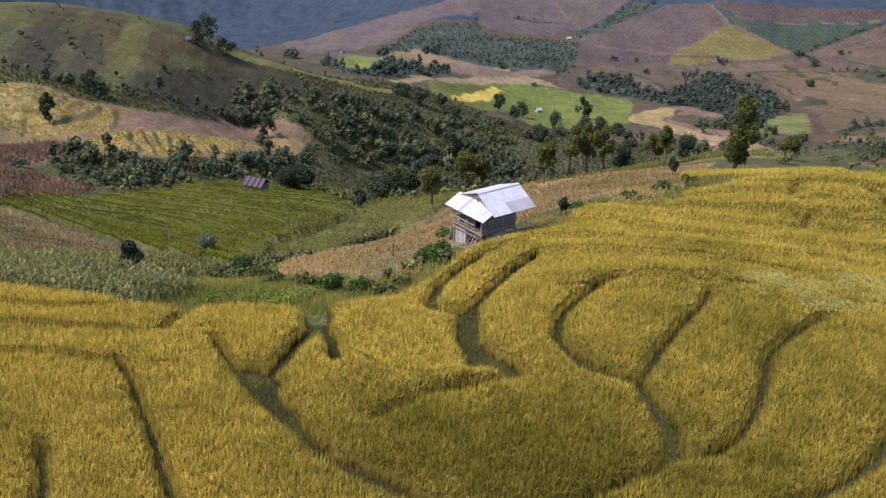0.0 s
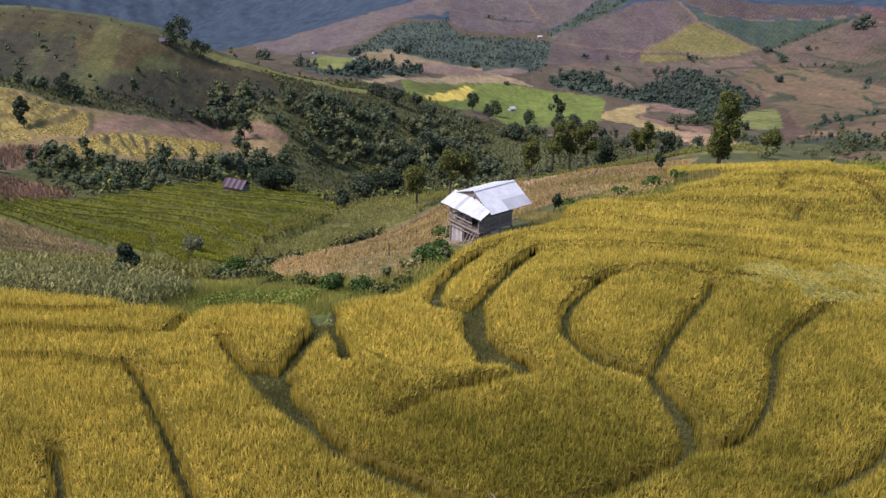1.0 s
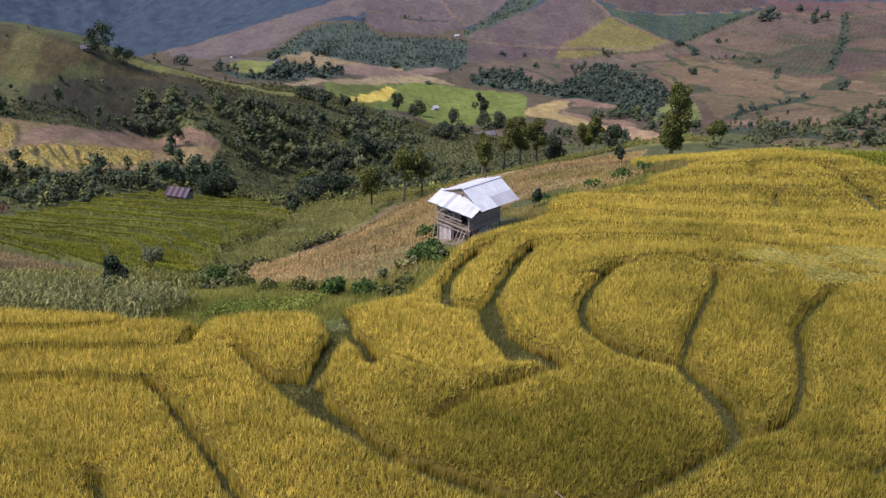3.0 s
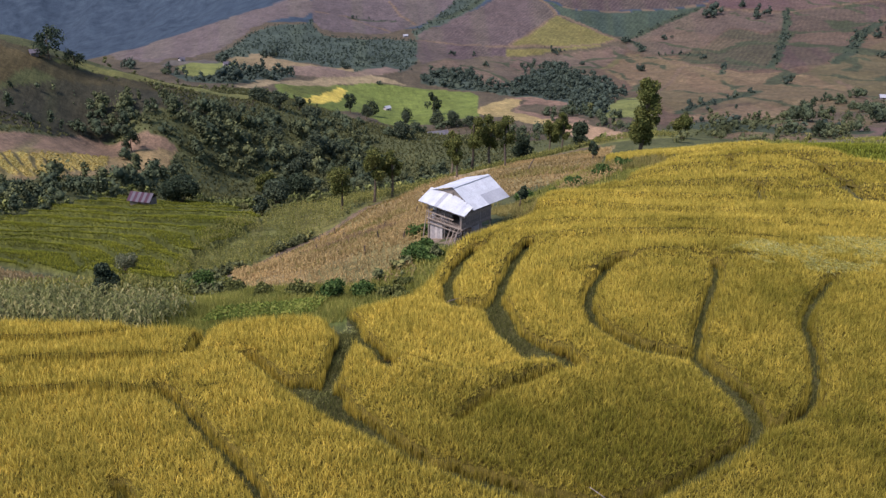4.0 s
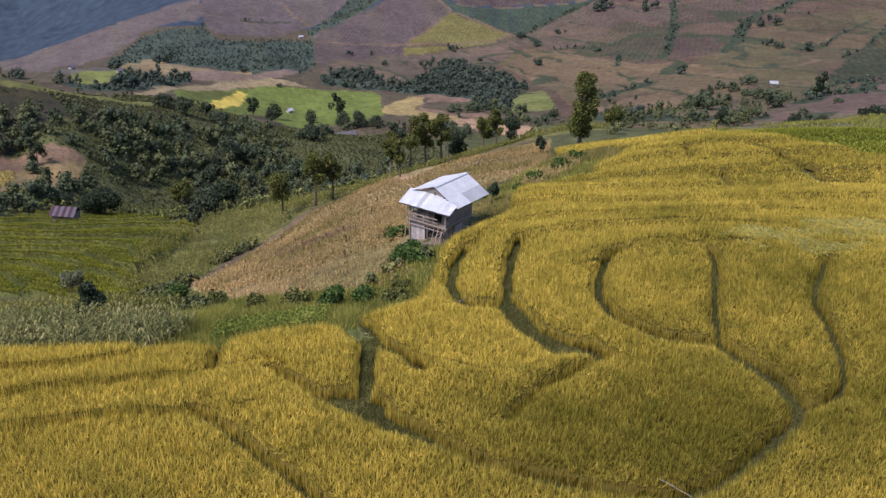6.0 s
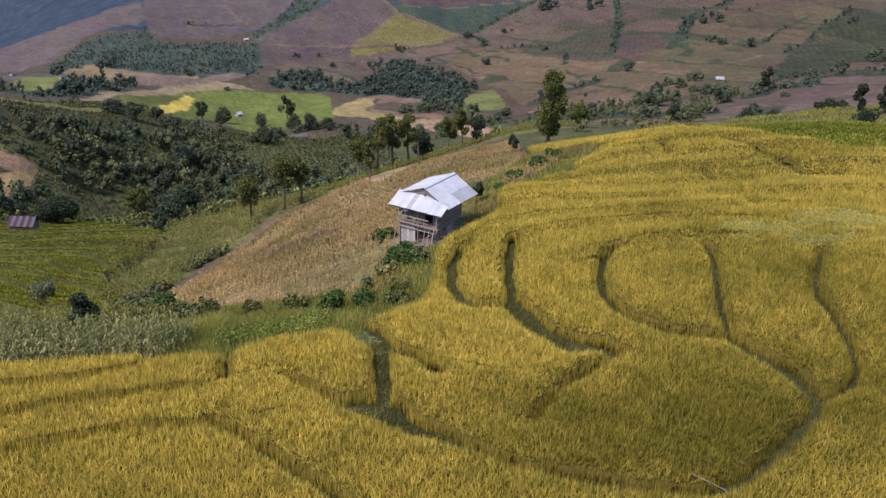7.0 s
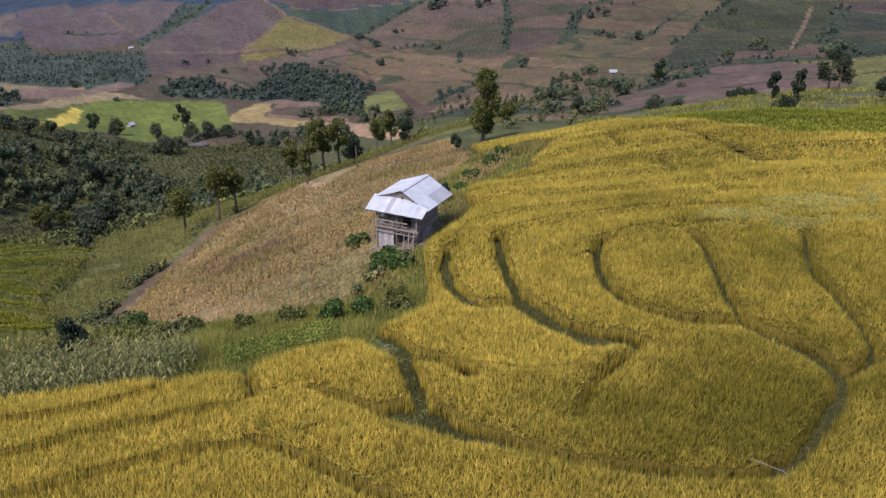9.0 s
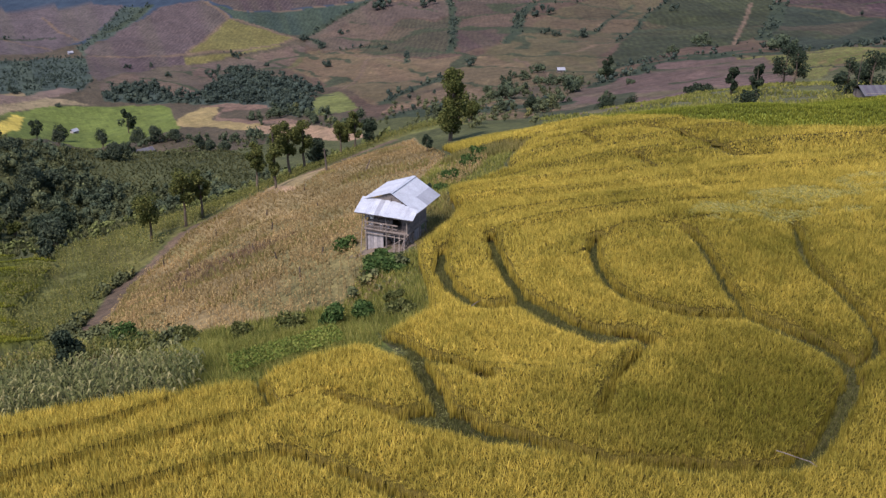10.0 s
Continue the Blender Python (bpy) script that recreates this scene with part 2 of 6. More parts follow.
field("slope_plum", (0.068, 0.047, 0.043), [(615, 1222), (673, 1219), (726, 1201), (704, 1137), (661, 1090), (597, 1025), (507, 885), (448, 823), (414, 826), (435, 876), (558, 1109)])
field("slope_top", (0.083, 0.051, 0.052), [(563, 1373), (590, 1314), (623, 1245), (677, 1227), (736, 1219), (736, 1248), (586, 1420)])
field("slope_terraces", (0.116, 0.083, 0.052), [(378, 1159), (382, 1113), (404, 1059), (384, 972), (380, 842), (405, 814), (406, 755), (386, 667), (316, 532), (290, 533), (303, 636), (282, 644), (248, 614), (228, 613), (268, 772), (282, 873), (296, 989)])
field("pale_slope", (0.150, 0.098, 0.066), [(192, 521), (237, 587), (275, 620), (301, 631), (305, 589), (270, 498), (218, 462), (204, 503)])
field("tan_spur", (0.086, 0.068, 0.041), [(411, 790), (444, 818), (483, 838), (565, 928), (616, 970), (662, 981), (276, 407), (277, 454), (380, 633), (388, 671), (405, 743)])
field("spur_face", (0.076, 0.060, 0.038), [(619, 954), (669, 980), (706, 963), (736, 917), (623, 816), (502, 703), (431, 633), (438, 690), (472, 805), (536, 873)])
field("green_east", (0.034, 0.038, 0.023), [(500, 697), (624, 813), (732, 908), (760, 771), (590, 613), (552, 587), (518, 576), (466, 581), (419, 556), (371, 545), (434, 622)])
field("green_far", (0.031, 0.038, 0.028), [(560, 586), (712, 715), (677, 608), (618, 496), (447, 453)])
field("pink_east", (0.057, 0.037, 0.040), [(763, 761), (785, 626), (625, 501), (681, 611), (718, 718)])
field("mound", (0.100, 0.068, 0.060), [(230, 393), (273, 435), (341, 487), (392, 523), (416, 511), (423, 477), (335, 364), (256, 278), (201, 223), (214, 261), (114, 169), (103, 165), (90, 167), (84, 174)])
field("east_terraces", (0.112, 0.115, 0.038), [(419, 471), (424, 432), (368, 307), (272, 235), (259, 258), (188, 203), (236, 254), (333, 361)])
# paler grass on the crest, its tint also lowered for cloud shade
field("crest_patch", (0.066, 0.052, 0.026), [(-134, 339), (-130, 358), (-117, 362), (-106, 360), (-111, 343), (-113, 330), (-120, 322), (-127, 324)])
field("ridge_green", (0.125, 0.122, 0.042), [(-105, 366), (-100, 385), (-88, 396), (-72, 423), (-46, 467), (-38, 480), (-42, 440), (-60, 412), (-72, 396), (-83, 383), (-95, 375)])
field("west_brown", (0.153, 0.102, 0.072), [(-100, 251), (-102, 265), (-100, 292), (-93, 312), (-89, 329), (-83, 331), (-58, 327), (-57, 323), (-70, 316), (-84, 298), (-91, 274), (-94, 259)])
field("west_gold", (0.260, 0.205, 0.070), [(-102, 232), (-97, 248), (-94, 258), (-88, 266), (-83, 294), (-77, 311), (-74, 292), (-73, 270), (-77, 253), (-78, 238), (-88, 234), (-97, 228)])
field("red_maize", (0.150, 0.100, 0.075), [(-123, 224), (-118, 245), (-104, 231), (-98, 216), (-98, 205), (-103, 188)])
field("red_maize", (0.170, 0.105, 0.075), [(-102, 185), (-96, 197), (-90, 197), (-81, 194), (-81, 187), (-82, 175), (-77, 139)])
field("pasture", (0.100, 0.125, 0.032), [(-38, 724), (-9, 830), (11, 849), (48, 881), (79, 873), (109, 870), (133, 858), (135, 826), (109, 681), (88, 685), (38, 660), (23, 714), (6, 665), (-13, 600), (-26, 600)])
field("pasture_strip", (0.085, 0.098, 0.028), [(-35, 720), (-9, 814), (11, 847), (-3, 761), (-23, 670)])
field("gold_plot", (0.442, 0.340, 0.076), [(-18, 660), (-3, 763), (11, 839), (19, 837), (7, 733), (-6, 668), (-17, 645)])
field("tan_strip", (0.200, 0.155, 0.095), [(-61, 649), (-51, 731), (-4, 867), (44, 913), (65, 904), (79, 878), (53, 882), (11, 854), (-38, 731), (-54, 638)])
field("terrace_far", (0.170, 0.128, 0.075), [(-87, 927), (-80, 1138), (-58, 1117), (-28, 971), (-5, 934), (28, 941), (30, 922), (-5, 896), (-31, 888), (-52, 816), (-70, 797)])
field("terrace_far", (0.140, 0.100, 0.082), [(-27, 925), (0, 938), (28, 917), (64, 978), (79, 948), (44, 909), (-4, 867), (-24, 858)])
field("meadow_far", (0.130, 0.140, 0.045), [(-115, 753), (-103, 838), (-79, 900), (-72, 770), (-86, 696), (-100, 706)])
field("tan_plot", (0.238, 0.178, 0.085), [(112, 707), (129, 765), (154, 805), (166, 795), (148, 727), (136, 700), (142, 649), (143, 598), (132, 583), (124, 599), (121, 645)])
field("plot_brown", (0.150, 0.098, 0.075), [(156, 809), (177, 798), (190, 736), (179, 684), (168, 748), (151, 727), (142, 705), (147, 654), (164, 584), (156, 578), (143, 604), (135, 688), (148, 727), (167, 777)])
field("tan_low", (0.240, 0.160, 0.105), [(139, 597), (161, 576), (161, 529), (143, 425), (133, 426), (133, 483), (137, 542), (130, 570)])
field("light_patch", (0.120, 0.130, 0.045), [(172, 601), (217, 676), (226, 672), (204, 608), (180, 583)])
field("light_patch", (0.130, 0.140, 0.048), [(196, 659), (231, 735), (251, 736), (234, 669), (217, 615), (193, 591)])
TRACKS = []  # half width, line
TRACKS.append((1.5, [(-26, 112), (-23.5, 119), (-15.8, 147), (-2.5, 162), (5, 163.7), (14, 166), (28, 172), (42, 177)]))
TRACKS.append((3.0, [(139, 1301), (185, 1250), (241, 1230), (311, 1213), (363, 1225), (397, 1247)]))
TRACKS.append((3.0, [(347, 1516), (341, 1375), (369, 1314), (392, 1245)]))
TRACKS.append((2.5, [(362, 1429), (381, 1390), (445, 1376), (519, 1369), (560, 1366), (583, 1298), (616, 1230), (674, 1222), (732, 1212)]))
TRACKS.append((2.5, [(241, 1230), (289, 1297), (341, 1375)]))
TRACKS.append((2.5, [(618, 1234), (669, 1226)]))
TRACKS.append((2.0, [(387, 1106), (386, 980), (372, 880), (365, 845)]))
TRACKS.append((2.0, [(254, 744), (322, 857), (380, 978)]))
TRACKS.append((2.0, [(412, 728), (377, 643), (352, 582), (318, 525)]))
TRACKS.append((2.5, [(438, 690), (491, 721), (502, 703)]))
TRACKS.append((2.0, [(518, 576), (724, 770)]))
TRACKS.append((2.5, [(-8, 1530), (43, 1517), (102, 1398)]))
TRACKS.append((2.0, [(124, 1655), (134, 1518), (147, 1437)]))
DITCHES = []  # overgrown ditches and hedges on the far slopes: half width, line
DITCHES.append((5, [(279, 427), (396, 528), (436, 491), (455, 438), (398, 346)]))
DITCHES.append((7, [(186, 488), (192, 447), (198, 405), (215, 372)]))
DITCHES.append((3.5, [(622, 1247), (572, 1141), (457, 925), (411, 845)]))
DITCHES.append((5.0, [(463, 826), (500, 868), (580, 990), (644, 1061), (675, 1066), (725, 1113)]))
DITCHES.append((3.0, [(379, 1094), (409, 1072), (430, 1041)]))
DITCHES.append((4.0, [(233, 607), (268, 652), (300, 676), (336, 713)]))
DITCHES.append((2.0, [(365, 848), (406, 932)]))
DITCHES.append((2.0, [(502, 703), (618, 810), (729, 904)]))
DITCHES.append((2.0, [(546, 797), (628, 871), (683, 912)]))
DITCHES.append((4.0, [(388, 561), (406, 540), (426, 523), (446, 501), (474, 478), (452, 389)]))
DITCHES.append((5.0, [(541, 570), (634, 649), (716, 724)]))
DITCHES.append((6.0, [(171, 1462), (197, 1465), (231, 1513), (275, 1586)]))
DITCHES.append((3.0, [(51, 1499), (76, 1502), (118, 1487)]))
DITCHES.append((4.0, [(411, 1253), (447, 1281), (516, 1336), (547, 1354)]))
DITCHES.append((3.0, [(397, 1247), (408, 1221), (401, 1167)]))
# wood_floor and FOREST lean blue: distance haze is put into their colour
FIELDS = [("wood_floor", (.044, .058, .047), ZONES[key]) for key in ("far_woods", "gully", "belt", "left_belt")] + FIELDS
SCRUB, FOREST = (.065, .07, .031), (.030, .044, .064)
shape_of = {}
for key, tint, outline in FIELDS:
    shape_of.setdefault(key, []).append(outline)


def in_field(key, x, y):
    hit = np.zeros(np.shape(x), bool)
    for outline in shape_of[key]:
        hit |= inside(x, y, outline)
    return hit


def tread(x, y, z, rise):
    """Where on its terrace a place lies, from the outer edge 0 to 1."""
    saw = (z + 1.6 * fnoise(x / 24, y / 24)) / rise
    return saw - np.floor(saw)


def shelf(x, y):
    """Place across a narrow rice shelf of the shack's field, 0 to 1."""
    saw = (np.hypot(x + 82, .85 * (y - 112)) + 14.0 * fnoise(x / 26, y / 26) + 3.0 * fnoise(x / 7, y / 7)) / 5.6
    return saw - np.floor(saw)


def patchwork(x, y, size):
    """Small fields of uneven shape: a random number for each, and how near its edge is."""
    best, second, own = np.full(x.shape, 1e9), np.full(x.shape, 1e9), np.zeros(x.shape)
    i0, j0 = np.floor(x / size), np.floor(y / size)
    for di in (-1, 0, 1):
        for dj in (-1, 0, 1):
            i, j = i0 + di, j0 + dj
            px, py = (i + lattice(i + 3.7, j)) * size, (j + lattice(i, j + 9.1)) * size
            d = np.hypot(x - px, y - py)
            near = d < best
            second = np.where(near, best, np.minimum(second, d))
            own = np.where(near, lattice(i + .5, j + 1.3), own)
            best = np.minimum(best, d)
    return own, second - best


def surface(x, y):
    """The land with its stepped rice terraces and small unevenness."""
    z = land(x, y)
    r = np.hypot(x - EYE0[0], y - EYE0[1])
    wx, wy = wander(x, y, r)
    shack = in_field("shack_field", wx, wy)
    steps = in_field("west_yellow", wx, wy) | in_field("west_gold", wx, wy) | in_field("east_terraces", wx, wy)
    rise = 1.4
    z = z + np.where(shack, 1.7 * smooth(.0, .26, shelf(x, y)) * (1 - .75 * shelf(x, y)), 0)
    saw = tread(x, y, z, rise)
    z = z + np.where(steps, rise * .9 * (smooth(.0, .38, saw) - saw), 0)
    return z + smooth(45, 95, r) * 0.4 * (fnoise(x / 2.5, y / 2.5) - .5) * ~inside(x, y, RICE)


def wander(x, y, r):
    """Field edges that wander a little."""
    wob, s = np.minimum(0.008 * r, 2 + .0025 * r), 3 + .03 * r
    return x + wob * (fnoise(x / s, y / s) - .5), y + wob * (fnoise(x / s + 31, y / s + 7) - .5)


def lift(x, y):
    return float(surface(np.array([float(x)]), np.array([float(y)]))[0])


# ---- rice plan: trodden paths (width, line), terrace fronts, outline ----
PATHS = []
PATHS.append((.55, [(19.0, 67.5), (17.7, 64.3), (15.7, 60.8), (13.4, 56.6), (11.4, 52.3)]))
PATHS.append((1.0, [(11.4, 52.3), (10.3, 53.2), (8.5, 54.5), (7.4, 56.4)]))
PATHS.append((.7, [(8.5, 54.5), (7.3, 56.7), (6.7, 59.0), (7.1, 61.9), (8.5, 65.4), (10.8, 69.0), (12.3, 70.6)]))
PATHS.append((.85, [(11.4, 52.3), (12.0, 49.3), (12.4, 47.0), (12.3, 44.7), (10.8, 43.0)]))
PATHS.append((.85, [(11.6, 43.8), (10.5, 42.8), (7.2, 40.9), (4.6, 39.6)]))
PATHS.append((1.1, [(4.6, 39.6), (1.7, 38.6), (-1.9, 39.7)]))
PATHS.append((1.5, [(-1.9, 39.7), (-4.4, 41.0), (-6.9, 42.5)]))
PATHS.append((1.4, [(-6.9, 42.5), (-8.4, 44.5)]))
PATHS.append((1.5, [(-8.4, 44.5), (-9.4, 45.8), (-10.6, 47.9), (-11.8, 49.8)]))
PATHS.append((.5, [(26.3, 62.7), (21.1, 56.7), (19.8, 54.7), (19.0, 52.1), (18.0, 49.5), (16.8, 47.2), (15.6, 45.4), (14.3, 44.4), (12.6, 44.3)]))
PATHS.append((.8, [(6.4, 78.0), (3.8, 72.3), (2.0, 67.6), (.7, 63.5)]))
PATHS.append((1.65, [(.7, 63.5), (.5, 60.9), (.5, 58.4), (1.2, 56.3), (2.2, 55.1), (3.1, 54.2), (3.6, 53.1)]))
PATHS.append((1.0, [(.9, 56.0), (1.0, 54.0)]))
PATHS.append((.3, [(3.3, 52.7), (.8, 51.2), (-1.2, 49.9)]))
PATHS.append((.14, [(-1.2, 49.9), (-2.0, 49.4), (-3.6, 48.0), (-4.6, 46.8)]))
PATHS.append((.9, [(1.9, 78.3), (-.3, 74.7), (-1.9, 69.9), (-2.5, 65.4), (-1.9, 63.5), (.2, 63.4)]))
PATHS.append((1.2, [(-2.4, 65.2), (-1.8, 63.6), (-.6, 63.3), (.6, 62.6)]))
PATHS.append((2.0, [(-11.0, 64.5), (-10.4, 61.5), (-10.2, 59.4)]))
PATHS.append((1.05, [(-10.4, 60.5), (-10.5, 58.0), (-11.0, 55.6), (-11.5, 53.2), (-12.0, 51.4)]))
PATHS.append((2.3, [(-13.2, 52.0), (-12.2, 50.9), (-11.6, 49.4)]))
PATHS.append((.85, [(-10.2, 60.8), (-9.4, 59.0), (-8.8, 57.2), (-8.2, 54.9), (-7.9, 53.5)]))
PATHS.append((.5, [(-12.6, 51.7), (-14.1, 52.4), (-15.2, 54.0), (-16.1, 55.6), (-16.7, 56.9)]))
PATHS.append((.45, [(-21.6, 52.1), (-20.4, 50.6), (-19.3, 48.6), (-18.0, 46.2), (-16.7, 43.9), (-15.3, 41.0), (-13.5, 37.5), (-12, 34)]))
PATHS.append((.4, [(-19.7, 62.6), (-20.1, 59.6), (-20.3, 57.4)]))
PATHS.append((.5, [(-22.4, 42.5), (-20.7, 39.0), (-19.5, 35)]))
PATHS.append((.6, [(27.2, 50.0), (24.0, 45.4), (22.4, 43.3), (20.4, 41.7), (17.5, 39.8)]))
PATHS.append((.6, [(44.7, 103.4), (43.5, 95.6), (42.7, 89.5), (42.0, 85.2), (44.8, 83.5)]))
PATHS.append((.3, [(34.9, 93.4), (32.8, 88.6)]))
PATHS.append((.3, [(38.0, 108.0), (35.3, 101.3)]))
FRONTS = []
FRONTS.append([(-60, 61), (-34.5, 60.0), (-31.7, 59.6), (-28.8, 59.5), (-26.1, 60.2), (-24.2, 61.2)])
FRONTS.append([(-60, 56), (-32.4, 55.7), (-29.2, 56.3), (-25.8, 56.0), (-22.3, 56.1), (-20.7, 56.7)])
FRONTS.append([(-60, 51.5), (-28.5, 51.9), (-25.8, 52.1), (-23.3, 51.7), (-20.8, 51.8)])
FRONTS.append([(2.3, 77.9), (6.2, 83.2), (11.9, 84.0), (20.7, 79.2), (30, 76.5)])
FRONTS.append([(5.6, 75.7), (8.2, 78.6), (12.9, 78.9), (19.6, 76.0), (23.7, 73.8)])
FRONTS.append([(11.9, 69.4), (15.0, 70.6), (19.1, 69.1)])
FRONTS.append([(22.6, 101.5), (26.1, 104.7), (32.4, 106.4), (36.5, 103.6)])
FRONTS.append([(31.7, 113.8), (36.1, 116.5), (39.0, 115.0)])
FRONTS.append([(12.3, 94.0), (20.8, 93.0), (28.2, 89.2), (32.1, 87.5)])
FRONTS.append([(7.2, 92.6), (14.1, 90.9), (23.1, 84.6), (32.9, 80.8), (40.3, 78.2), (52, 74)])
FRONTS.append([(38, 99), (46, 97), (54, 93)])
FRONTS.append([(34, 110), (42, 108), (52, 101)])
FRONTS.append([(24, 97), (31, 96.4), (40, 92.6)])
FRONTS.append([(42, 89), (50, 86), (58, 80)])
FRONTS.append([(36, 119), (42, 121), (48, 116)])
FRONTS.append([(1.6, 54.0), (.7, 53.0), (-2.0, 51.4), (-4.7, 52.1), (-6.5, 53.9), (-8.1, 55.3), (-9.2, 57.2)])
FRONTS.append([(12.9, 44.3), (10.9, 42.2), (7.4, 40.3), (4.7, 38.9), (1.7, 37.9), (-2.1, 39.0), (-7.3, 41.9), (-9.7, 45.1), (-11.2, 47.6)])
RICE = [(-60, 66), (-34.4, 64), (-30, 63.5), (-26.5, 62.8), (-24.1, 61.7), (-20.3, 61.7), (-15.8, 62.9), (-11.8, 63), (-10.9, 61), (-9.6, 61), (-10.1, 64.4), (-7.9, 65.1), (-5.2, 66.5), (-3.2, 70.9), (-.6, 78),
        (.8, 80.5), (3.2, 82.5), (7.2, 86.3), (9.6, 90), (11.5, 95), (13.8, 99.3), (20.6, 100.6), (22.8, 102.2), (27.3, 107.9), (33.4, 114), (33, 120), (27.6, 124), (31, 134), (40, 136), (46, 122), (49.5, 113), (49, 104),
        (50, 98), (51.8, 92), (57, 88), (59, 83), (80, 71), (80, -30), (-60, -30)]
TRAMPLED = [(-28, 49.5), (-24.5, 47), (-21.3, 42), (-22.6, 41), (-26, 44.8), (-28.5, 47.5)]
LODGED = [(20.5, 69.2), (24.5, 71.8), (30.5, 72), (38, 70.5), (45, 71), (46, 68), (38, 63.5), (33, 61), (28, 62.5), (23.3, 63.4)]


STEEP = (0, 1, 2, len(FRONTS) - 1)


def rice_gap(x, y):
    """Distance to the edge of the nearest path or terrace gap; below zero on it."""
    gap = np.full(x.shape, 1e9)
    for width, line in PATHS:
        ends = np.minimum(np.hypot(x - line[0][0], y - line[0][1]), np.hypot(x - line[-1][0], y - line[-1][1]))
        gap = np.minimum(gap, along(x, y, line)[0] - width * (.53 - .22 * np.exp(-(ends / 1.1) ** 2)))
    # the foot of each soft front: a broken line of gaps
    for k, line in enumerate(FRONTS):
        if k not in STEEP:
            gap = np.minimum(gap, along(x, y, line)[0] + .05 + .14 * smooth(72, 95, np.hypot(x + 15, y)))
    return gap + 0.3 * (fnoise(x * 1.1, y * 1.1) - 0.5)


def front_edge(x, y):
    """Distance up from the nearest steep terrace front, far off where there is none above."""
    d0 = np.full(x.shape, 1e9)
    for k in STEEP:
        d, side = along(x, y, FRONTS[k])
        d0 = np.minimum(d0, np.where(side > 0, d, 1e9))
    return d0 + .5 * smooth(66, 90, np.hypot(x + 15, y))


def bank(x, y):
    """The raised edge of each terrace: a step at the steep fronts, a soft ridge at the others."""
    up, far = np.zeros(x.shape), smooth(72, 95, np.hypot(x + 15, y))
    for k, line in enumerate(FRONTS):
        d, side = along(x, y, line)
        end = np.minimum(np.hypot(x - line[0][0], y - line[0][1]), np.hypot(x - line[-1][0], y - line[-1][1]))
        high = (.7 if k == len(FRONTS) - 1 else .42 if k in STEEP else .85) * smooth(0, 2.5, end) 
        below = -.25 * high * np.exp(-d / .8) if k in STEEP else high * np.exp(-(d / (.75 + .35 * far)) ** 1.3)
        up = up + np.where(side > 0, high * np.exp(-d / 2.4), below)
    return up


def dome(gap):
    """Rice stands lower along the paths than within its beds."""
    return .34 * (1 - np.exp(-np.maximum(gap, 0) / 1.1))


# ---- materials ----
def shader(name, rough=0.8):
    m = bpy.data.materials.new(name)
    m.use_nodes = True
    n = m.node_tree.nodes
    n["Principled BSDF"].inputs["Roughness"].default_value = rough
    n["Principled BSDF"].inputs["Specular IOR Level"].default_value = 0.1
    return m, n, m.node_tree.links, n["Principled BSDF"]


def noise_node(n, l, scale, detail=4, rough=0.6, source="Object"):
    co = n.new("ShaderNodeTexCoord")
    t = n.new("ShaderNodeTexNoise")
    t.inputs["Scale"].default_value, t.inputs["Detail"].default_value, t.inputs["Roughness"].default_value = scale, detail, rough
    l.new(co.outputs[source], t.inputs["Vector"])
    return t.outputs["Fac"]


def ramp(n, l, fac, *stops):
    r = n.new("ShaderNodeValToRGB")
    while len(r.color_ramp.elements) < len(stops):
        r.color_ramp.elements.new(0.5)
    for e, (at, c) in zip(r.color_ramp.elements, stops):
        e.position, e.color = at, (*c, 1)
    l.new(fac, r.inputs[0])
    return r.outputs[0]


def mixed(n, l, a, b, fac, mode="MIX"):
    m = n.new("ShaderNodeMix")
    m.data_type, m.blend_type = "RGBA", mode
    for socket, value in ((m.inputs[6], a), (m.inputs[7], b), (m.inputs[0], fac)):
        if isinstance(value, (int, float)):
            socket.default_value = value
        elif isinstance(value, tuple):
            socket.default_value = (*value, 1)
        else:
            l.new(value, socket)
    return m.outputs[2]


def bump(n, l, bsdf, height, strength, distance):
    b = n.new("ShaderNodeBump")
    b.inputs["Strength"].default_value, b.inputs["Distance"].default_value = strength, distance
    l.new(height, b.inputs["Height"])
    l.new(b.outputs[0], bsdf.inputs["Normal"])


def attribute(n, name):
    a = n.new("ShaderNodeAttribute")
    a.attribute_name = name
    return a


def stretched(n, l, scale, detail, rough, along_y):
    co, mp = n.new("ShaderNodeTexCoord"), n.new("ShaderNodeMapping")
    mp.inputs["Scale"].default_value = (1, along_y, along_y)
    t = n.new("ShaderNodeTexNoise")
    t.inputs["Scale"].default_value, t.inputs["Detail"].default_value, t.inputs["Roughness"].default_value = scale, detail, rough
    l.new(co.outputs["Object"], mp.inputs[0])
    l.new(mp.outputs[0], t.inputs["Vector"])
    return t.outputs["Fac"]


